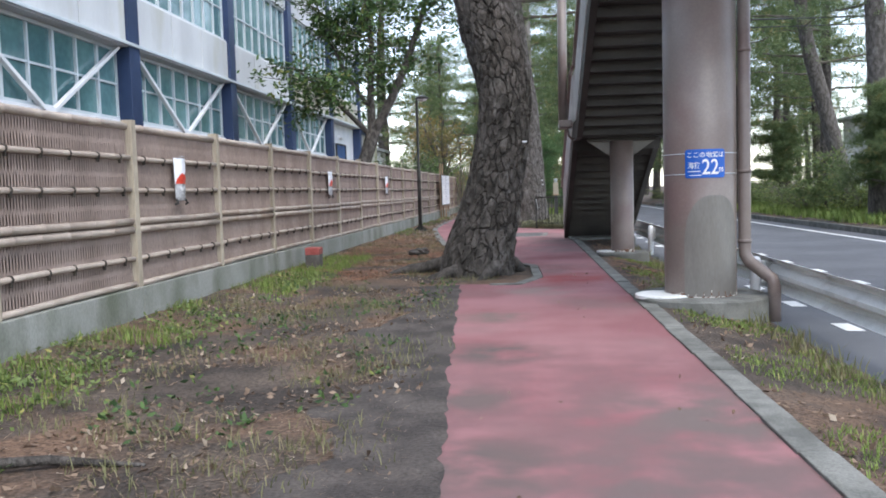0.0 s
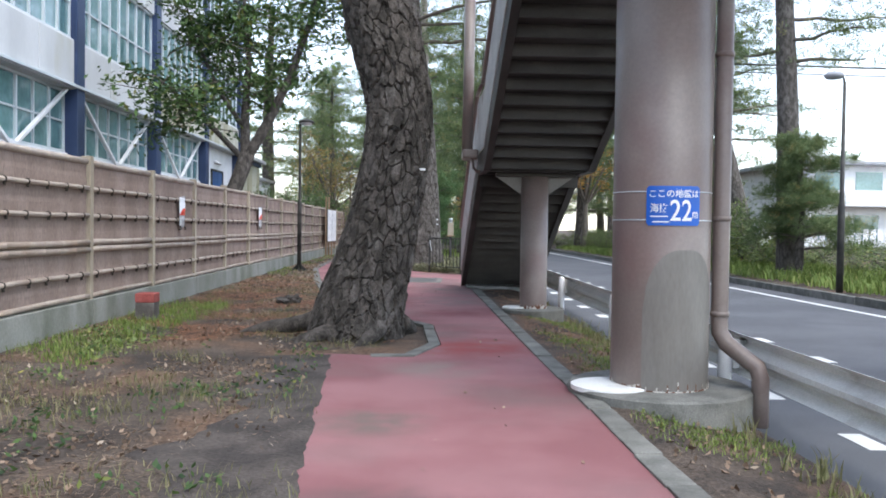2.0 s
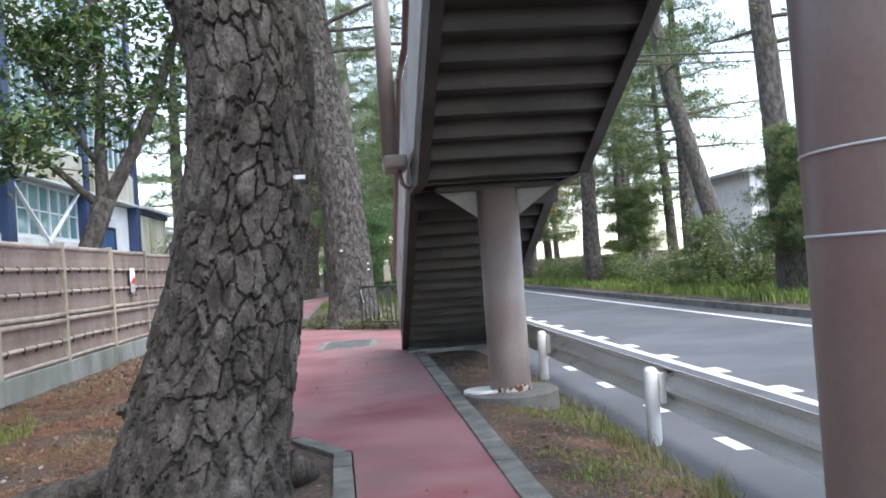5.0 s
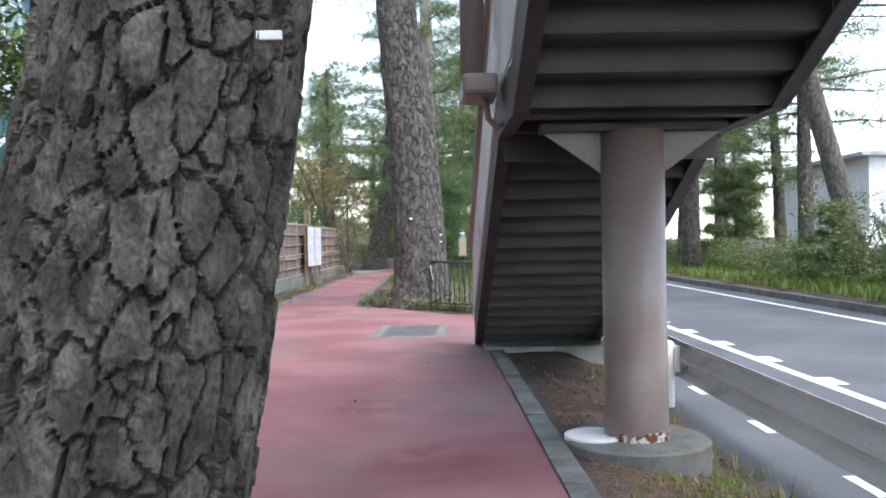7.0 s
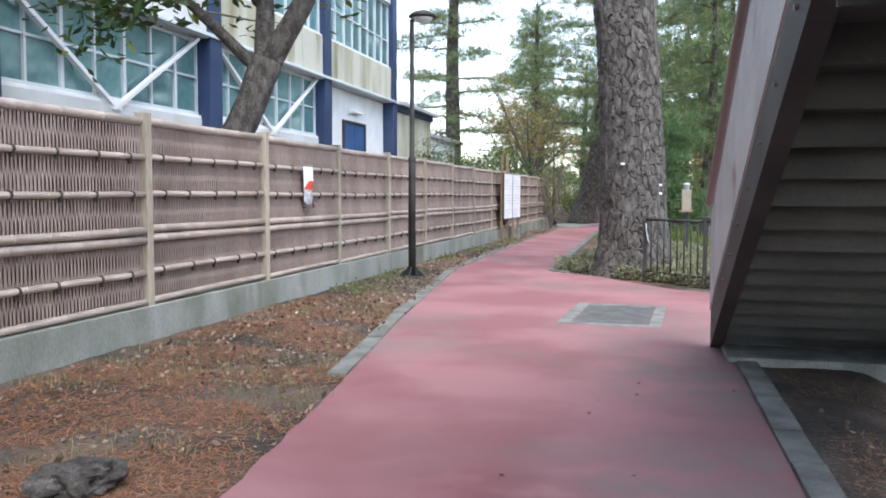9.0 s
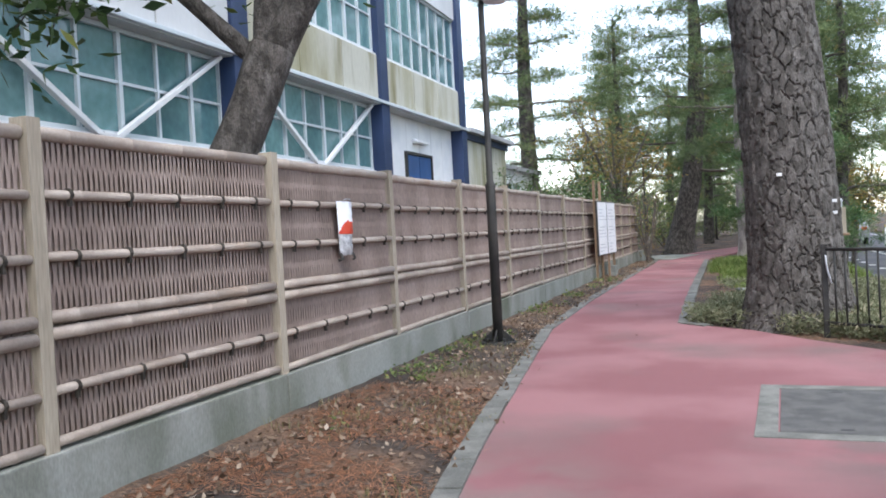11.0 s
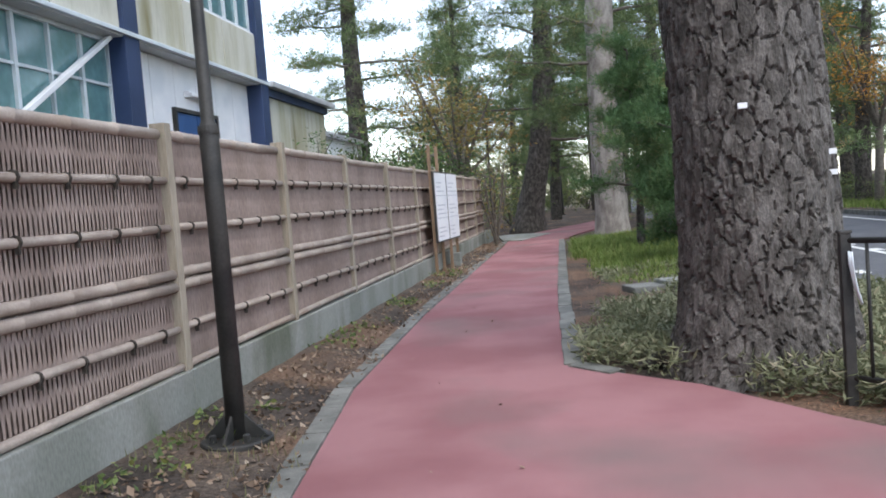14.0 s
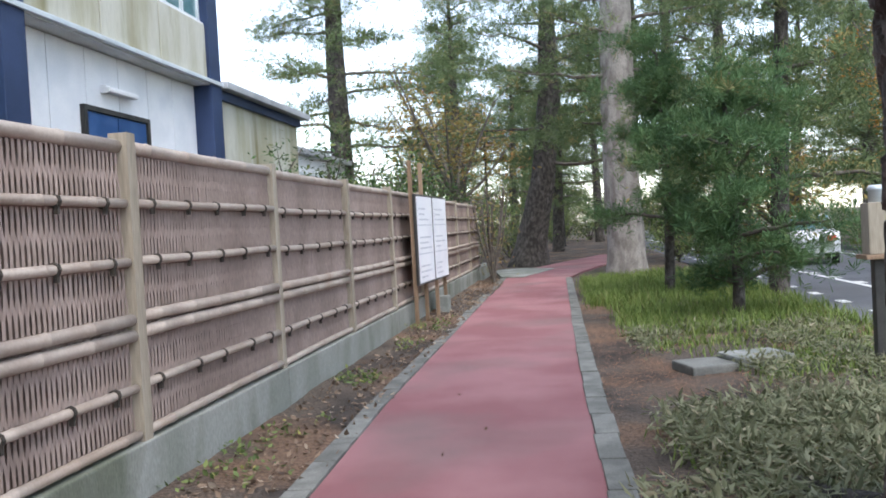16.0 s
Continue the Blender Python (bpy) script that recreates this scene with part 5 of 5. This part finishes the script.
def broadleaf(at, limbs, label, clumps, per, size, spread, seed, material, name="broadleaf_tree", bark=None, group=""):
    """Limbs are rows of (x, y, z, r); clumps of leaves sit along their outer halves."""
    r = np.random.default_rng(seed)
    t = thing(name, label, "tree" if "tree" in name else "shrub", at, group=group)
    ends = []
    for i, keys in enumerate(limbs):
        row = curve_through(keys, 0.12)
        under("trunk" if i == 0 else "limb", tube("limb", row[:, :3], list(row[:, 3]), bark or M_TWIG, 10, lambda i, a: 1 + 0.06 * noise.noise((math.cos(a), math.sin(a), i * 0.3))), t)
        if i or len(limbs) == 1:
            ends += [row[j, :3] for j in range(len(row) // 3, len(row))]
    ends = np.array(ends)
    cs = []
    for _ in range(clumps):
        base = ends[r.integers(len(ends))]
        tip = base + r.normal(size=3) * np.array(spread)
        under("twig", tube("twig", [base, (base + tip) / 2 + r.normal(size=3) * 0.06, tip], [0.016, 0.011, 0.004], M_TWIG, 5), t)
        k = int(per * r.uniform(0.5, 1.5))
        f = r.uniform(0.35, 1.1, (k, 1))
        cs.append(base + (tip - base) * f + r.normal(size=(k, 3)) * np.array([0.2, 0.2, 0.14]))
    v, f = leaves(np.concatenate(cs), size, r)
    cr = under("crown", big_mesh("crown", v, f, material), t, "clumps of leaves")
    cr["kind"] = "stuff"
    return t


broadleaf((0, 0, 0), [
    [(-4.35, 22.0, -0.1, 0.24), (-4.0, 22.4, 1.4, 0.2), (-3.72, 22.75, 2.3, 0.18), (-3.55, 22.95, 2.95, 0.19)],
    [(-3.55, 22.95, 2.85, 0.14), (-3.1, 23.1, 3.7, 0.12), (-2.6, 23.2, 4.8, 0.1), (-2.1, 23.3, 6.3, 0.07), (-1.9, 23.4, 7.4, 0.03)],
    [(-3.6, 22.95, 2.85, 0.13), (-3.65, 23.1, 3.8, 0.1), (-3.6, 23.3, 5.2, 0.07), (-3.8, 23.4, 7.2, 0.03)],
    [(-3.65, 22.9, 2.8, 0.08), (-4.2, 22.6, 3.4, 0.06), (-4.9, 22.3, 4.1, 0.045), (-5.5, 22.0, 4.6, 0.02)],
    [(-3.7, 23.0, 3.6, 0.06), (-4.3, 23.4, 4.4, 0.05), (-4.9, 23.6, 5.6, 0.03), (-5.2, 23.6, 6.6, 0.015)]],
    "broadleaf tree with leaning forked trunk behind the fence", 165, 46, 0.19, (0.7, 0.7, 0.4), 31, M_LEAF, bark=M_BARK)
# hedge, thicket and autumn trees beyond the fence
def shrub(at, h, w, label, seed, material, n=60, per=55, size=0.12, group=""):
    r = random.Random(seed)
    limbs = [[(0, 0, -0.1, 0.05), (0.02, 0, h * 0.3, 0.04)]]
    for k in range(7):
        a = k * 0.9 + r.uniform(0, 0.5)
        limbs.append([(0, 0, 0.05, 0.03), (w * 0.3 * math.cos(a), w * 0.3 * math.sin(a), h * 0.45, 0.02), (w * 0.5 * math.cos(a), w * 0.5 * math.sin(a), h * r.uniform(0.75, 0.98), 0.008)])
    return broadleaf(at, limbs, label, n, per, size, (w * 0.2, w * 0.2, h * 0.13), seed, material, "shrub", group=group)


hedge = shrub((-5.6, 41.5, 0), 3.2, 2.4, "dark green shrub behind the fence", 41, M_LEAF, group="hedge shrubs")
for x, y, s in ((-5.4, 44.2, 1.0), (-5.8, 47, 1.1), (-4.2, 49.5, 0.9)):
    copy_thing(hedge, pose(x, y, 0, 0, 0, y * 77 % 360) @ Matrix.Diagonal((s, s, s, 1)))
verge_shrub = shrub((12.0, 30.5, -0.05), 2.6, 2.8, "green roadside shrub on the far verge", 42, M_VERGE_LEAF, 70, group="verge shrubs")
for i in range(26):
    y = 8 + 2.4 * i
    s = 0.75 + 0.35 * math.sin(i * 1.9) ** 2
    copy_thing(verge_shrub, pose(12.6 + 1.3 * math.sin(i * 2.7) + (0.8 if 20 < y < 30 else 0), y, -0.05, 0, 0, i * 71) @ Matrix.Diagonal((s, s, s * (0.42 if 18 < y < 34 else 0.55), 1)))
for i, (x, y, s) in enumerate(((3.0, 49, 0.8), (2.6, 54, 0.9), (4, 70, 1.3), (-3.6, 62, 1.0), (-6, 68, 1.4), (0.5, 84, 1.5), (-2, 84, 1.4), (3, 86, 1.5), (-6, 88, 1.6), (7, 92, 1.6), (-11, 74, 1.5), (-10, 60, 1.2), (-1.4, 79, 1.1), (4.6, 78, 1.2))):
    copy_thing(verge_shrub, pose(x, y, -0.05, 0, 0, i * 47) @ Matrix.Diagonal((s, s, s, 1)))
thin = shrub((-2.95, 46.2, 0), 2.6, 1.0, "thin twiggy shrub at the end of the fence", 43, M_AUTUMN, 26, 14, 0.09, group="thin shrubs")
copy_thing(thin, pose(-3.1, 47.6, 0, 0, 0, 120))


def autumn_tree(at, seed, label, s=1.0, material=M_AUTUMN):
    r = random.Random(seed)
    limbs = [[(0, 0, -0.1, 0.16 * s), (0.1, 0, 1.5 * s, 0.13 * s), (0.15, 0.1, 2.4 * s, 0.11 * s)]]
    for k in range(8):
        a = k * 0.8 + r.uniform(0, 0.6)
        w, h = r.uniform(1.4, 2.6) * s, r.uniform(3.6, 6.5) * s
        limbs.append([(0.13, 0.05, 2.2 * s, 0.07 * s), (w * 0.5 * math.cos(a), w * 0.5 * math.sin(a), h * 0.7, 0.045 * s), (w * math.cos(a), w * math.sin(a), h, 0.015)])
    return broadleaf(at, limbs, label, 90, 34, 0.15, (0.7, 0.7, 0.35), seed, material, "autumn_tree", group="autumn trees")


autumn_tree((-4.6, 51.5, 0), 51, "thin tree with yellow-green autumn leaves")
autumn_tree((-6.2, 57.5, 0), 52, "thin tree with yellow-brown autumn leaves")
autumn_tree((10.9, 56.0, 0.1), 53, "tree with orange autumn leaves on the far verge", 1.25, M_ORANGE)
autumn_tree((3.0, 43.0, 0), 54, "small tree with orange leaves by the road", 0.5)


# ---- ground cover and litter ----
def ground_at(x, y):
    return ground_z(float(x), float(y))


def on_path(x, y):
    if y > 47:
        return False
    lo = lerp_line(LEFT, y)
    hi = lerp_line(RIGHT, y) + 0.2 if y < 21.3 else lerp_line(PAD, y) + 0.1
    return lo - 0.02 < x < hi and not (11.35 < y < 14.55 and x < 0.55)


def scatter(n, x0, x1, y0, y1, rng, keep=None, patch=0.0, scale=1.0, seed=0):
    """Places on the ground, in patches."""
    out = []
    while len(out) < n:
        x, y = rng.uniform(x0, x1), rng.uniform(y0, y1)
        if patch and noise.noise((x * scale, y * scale, seed)) < patch - 0.5 + rng.uniform(-0.15, 0.15):
            n -= 0.3
            continue
        if keep and not keep(x, y):
            n -= 0.3
            continue
        out.append((x, y, ground_at(x, y)))
    return np.array(out)


def blades(places, h, w, per, spread, rng, lean=0.45):
    """Grass: per narrow bent blades at each place."""
    m = len(places) * per
    c = np.repeat(places, per, 0) + np.concatenate([rng.normal(size=(m, 2)) * spread, np.zeros((m, 1))], 1)
    a = rng.uniform(0, 2 * math.pi, m)
    hh = h * rng.uniform(0.45, 1.25, m)
    tip = np.stack([np.cos(a) * hh * lean, np.sin(a) * hh * lean, hh], 1) * rng.uniform(0.7, 1.1, (m, 1))
    s = np.stack([-np.sin(a), np.cos(a), np.zeros(m)], 1) * w
    mid = c + tip * np.array([0.35, 0.35, 0.6])
    v = np.stack([c - s, c + s, mid + s * 0.7, mid - s * 0.7, c + tip], 1).reshape(-1, 3)
    k = np.arange(m)[:, None] * 5
    return v, np.concatenate([k + [0, 1, 2], k + [0, 2, 3], k + [3, 2, 4]], 1).reshape(-1, 3)


def sticks(places, length, w, rng, lift=0.006):
    """Fallen needles and straws lying flat."""
    m = len(places)
    a = rng.uniform(0, 2 * math.pi, m)
    ln = length * rng.uniform(0.5, 1.2, m)
    d = np.stack([np.cos(a) * ln, np.sin(a) * ln, rng.normal(size=m) * 0.012], 1)
    s = np.stack([-np.sin(a), np.cos(a), np.zeros(m)], 1) * w
    c = places + np.array([0, 0, lift])
    v = np.stack([c - s, c + s, c + d], 1).reshape(-1, 3)
    return v, np.arange(len(v)).reshape(-1, 3)


def stuff(name, arrays, material, label, category):
    return tagged(new(name, big_mesh(name, *arrays, material)), label, category, kind="stuff")


rg = np.random.default_rng(77)
off = lambda x, y: not on_path(x, y)
stuff("grass_fence_foot", blades(scatter(1000, -3.35, -2.5, -1, 17, rg, off, 0.5, 0.9, 2), 0.09, 0.0045, 9, 0.05, rg), M_GRASS, "short green weeds along the fence foot", "grass")
stuff("dry_grass", blades(scatter(1100, -3.3, 0.3, 0, 13, rg, off, 0.55, 0.8, 5), 0.085, 0.003, 8, 0.06, rg, 0.7), M_DRYGRASS, "sparse dry grass on the bare strip", "grass")
stuff("grass_far_strip", blades(scatter(500, -3.3, -1.0, 14, 27, rg, off, 0.52, 0.9, 8), 0.07, 0.003, 8, 0.06, rg, 0.6), M_DRYGRASS, "sparse grass among pine litter", "grass")
stuff("grass_verge", blades(scatter(1500, 1.95, 2.95, 0, 16, rg, None, 0.48, 0.7, 3), 0.042, 0.004, 11, 0.06, rg, 0.7), M_GRASS, "green grass on the roadside verge", "grass")
stuff("weeds_rail_foot", blades(scatter(160, 2.6, 3.0, 2, 20, rg), 0.15, 0.006, 8, 0.04, rg, 0.5), M_DRYGRASS, "taller weeds under the guardrail", "grass")
stuff("grass_far_verge", blades(scatter(4200, 9.95, 13.2, 4, 60, rg), 0.27, 0.016, 9, 0.14, rg, 0.5), M_GRASS, "tall yellow-green grass on the far verge", "grass")
bed = lambda x, y: off(x, y) and math.hypot(x - 0.58, y - 28.2) > 0.66
bare = lambda x, y: bed(x, y) and math.hypot((x + 0.1) * 1.1, (y - 32.7) * 0.45) > 0.65 and not (x < -0.38 + 0.25 * noise.noise((y, x, 2)) and 29.4 < y < 39)
stuff("grass_bed", blades(scatter(1800, -0.75, 2.4, 35.5, 46.5, rg, bare), 0.2, 0.006, 10, 0.07, rg, 0.6), M_GRASS, "lush green grass in the planted bed", "grass")
stuff("ground_cover", blades(scatter(900, -0.75, 2.4, 30, 36, rg, bare, 0.4, 0.8, 6), 0.1, 0.006, 8, 0.08, rg, 0.7), M_GRASS, "low green cover in the planted bed", "grass")


def carpet(n, x0, x1, y0, y1, size, h, keep, material, name, label, patch=0.0):
    p = scatter(n, x0, x1, y0, y1, rg, keep, patch, 1.0, 4)
    p = np.repeat(p, 9, 0) + np.concatenate([rg.normal(size=(len(p) * 9, 2)) * 0.07, rg.uniform(0.01, h, (len(p) * 9, 1))], 1)
    stuff(name, leaves(p, size, rg, 0.55, 0.3, 0.22), material, label, "ground cover")


front = lambda x, y: (bare if y > 29.3 else bed)(x, y) and (y > 28.5 or y > 27.72 - 0.95 * x)
carpet(3400, -0.75, 2.4, 25.4, 31.2, 0.1, 0.22, front, M_SASA, "dwarf_bamboo", "pale-edged dwarf bamboo carpet round the pine foot")
carpet(1300, -0.7, 2.4, 30.5, 36, 0.085, 0.12, bare, M_SASA, "dwarf_bamboo_bed", "patchy dwarf bamboo in the planted bed", 0.5)

litter_l = lambda x, y: off(x, y)
stuff("pine_needle_litter", sticks(scatter(52000, -3.3, 0.2, 12.5, 24, rg, litter_l, 0.36, 1.3, 1), 0.12, 0.0034, rg), M_LITTER, "orange fallen pine needles", "pine litter")
stuff("pine_needle_litter_verge", sticks(scatter(6000, 1.85, 2.8, 10, 21, rg, None, 0.45, 0.9, 4), 0.1, 0.0026, rg), M_LITTER, "orange fallen pine needles on the verge", "pine litter")
stuff("pine_needle_litter_bed", sticks(scatter(16000, -0.85, 2.4, 26, 38, rg, bed, 0.3, 0.9, 9), 0.1, 0.0026, rg), M_LITTER, "orange fallen pine needles in the bed", "pine litter")
stuff("straw_litter", sticks(scatter(15000, -3.3, 0.0, 0, 13, rg, litter_l, 0.5, 1.1, 11), 0.1, 0.003, rg), M_DRYLEAF, "dry straw and twigs on the bare strip", "litter")
flat = leaves(scatter(11000, -3.3, -0.1, 0, 30, rg, litter_l, 0.42, 1.0, 12) + np.array([0, 0, 0.008]), 0.05, rg, 0.35, 0.5, 0.6)
stuff("fallen_leaves", flat, M_DRYLEAF, "small dry fallen leaves", "leaf litter")
strip = leaves(scatter(4200, -3.3, -1.7, 19, 47, rg, litter_l) + np.array([0, 0, 0.01]), 0.06, rg, 0.4, 0.5, 0.6)
stuff("fallen_leaves_strip", strip, M_DRYLEAF, "brown fallen leaves along the fence foot", "leaf litter")
verge_leaves = leaves(scatter(1500, 1.9, 2.9, 0, 20, rg, None, 0.4, 0.9, 15) + np.array([0, 0, 0.01]), 0.05, rg, 0.35, 0.5, 0.6)
stuff("fallen_leaves_verge", verge_leaves, M_DRYLEAF, "brown fallen leaves on the roadside verge", "leaf litter")
few = np.array([(rg.uniform(0.1, 1.6), rg.uniform(2.5, 20), 0.004) for _ in range(70)] + [(rg.uniform(-2.3, -1.0), rg.uniform(24, 45), 0.004) for _ in range(25)])
stuff("leaves_on_path", leaves(few, 0.035, rg, 0.3, 0.3, 0.7), M_DRYLEAF, "a few pale leaves on the red path", "leaf litter")
weeds = np.concatenate([scatter(420, -3.3, -2.3, 0, 13, rg, off, 0.42, 0.8, 2), scatter(220, -3.3, -2.85, 20, 42, rg, off, 0.5, 0.8, 7)])
wp = np.repeat(weeds, 7, 0) + np.concatenate([rg.normal(size=(len(weeds) * 7, 2)) * 0.05, rg.uniform(0.01, 0.07, (len(weeds) * 7, 1))], 1)
mid = np.repeat(scatter(260, -2.7, -0.5, 1.5, 12, rg, off, 0.6, 0.9, 21), 7, 0)
mid = mid + np.concatenate([rg.normal(size=(len(mid), 2)) * 0.055, rg.uniform(0.01, 0.06, (len(mid), 1))], 1)
stuff("dark_weeds", leaves(mid, 0.055, rg, 0.5, 0.3, 0.5), M_LEAF, "dark green weeds on the bare strip", "weeds")
stuff("leafy_weeds", leaves(wp, 0.05, rg, 0.5, 0.3, 0.55), M_VERGE_LEAF, "small leafy green weeds near the fence", "weeds")
for k, pts in enumerate(([(-2.9, 3.8, 0.0), (-2.3, 4.0, 0.03), (-1.75, 4.2, 0.02), (-1.3, 4.25, -0.02)], [(-2.5, 3.0, 0.0), (-1.7, 3.1, 0.02), (-1.1, 3.4, -0.02)])):
    tagged(new("surface_root", tube("surface_root", pts, [0.03, 0.035, 0.025, 0.01][:len(pts)], M_BARK, 8)), "dark root showing above the bare soil", "root", group="surface roots")
stump = bmesh.new()
bmesh.ops.create_icosphere(stump, subdivisions=4, radius=0.2)
for v in stump.verts:
    v.co = Vector((v.co.x, v.co.y, v.co.z * 0.45)) * (1 + 0.45 * noise.noise(v.co * 9) + 0.2 * noise.noise(v.co * 22))
s_ob = tagged(part("root_knot", stump, M_BARK, None), "gnarled dark root knot on the litter strip", "root")
s_ob.location = (-1.63, 16.98, 0.03)
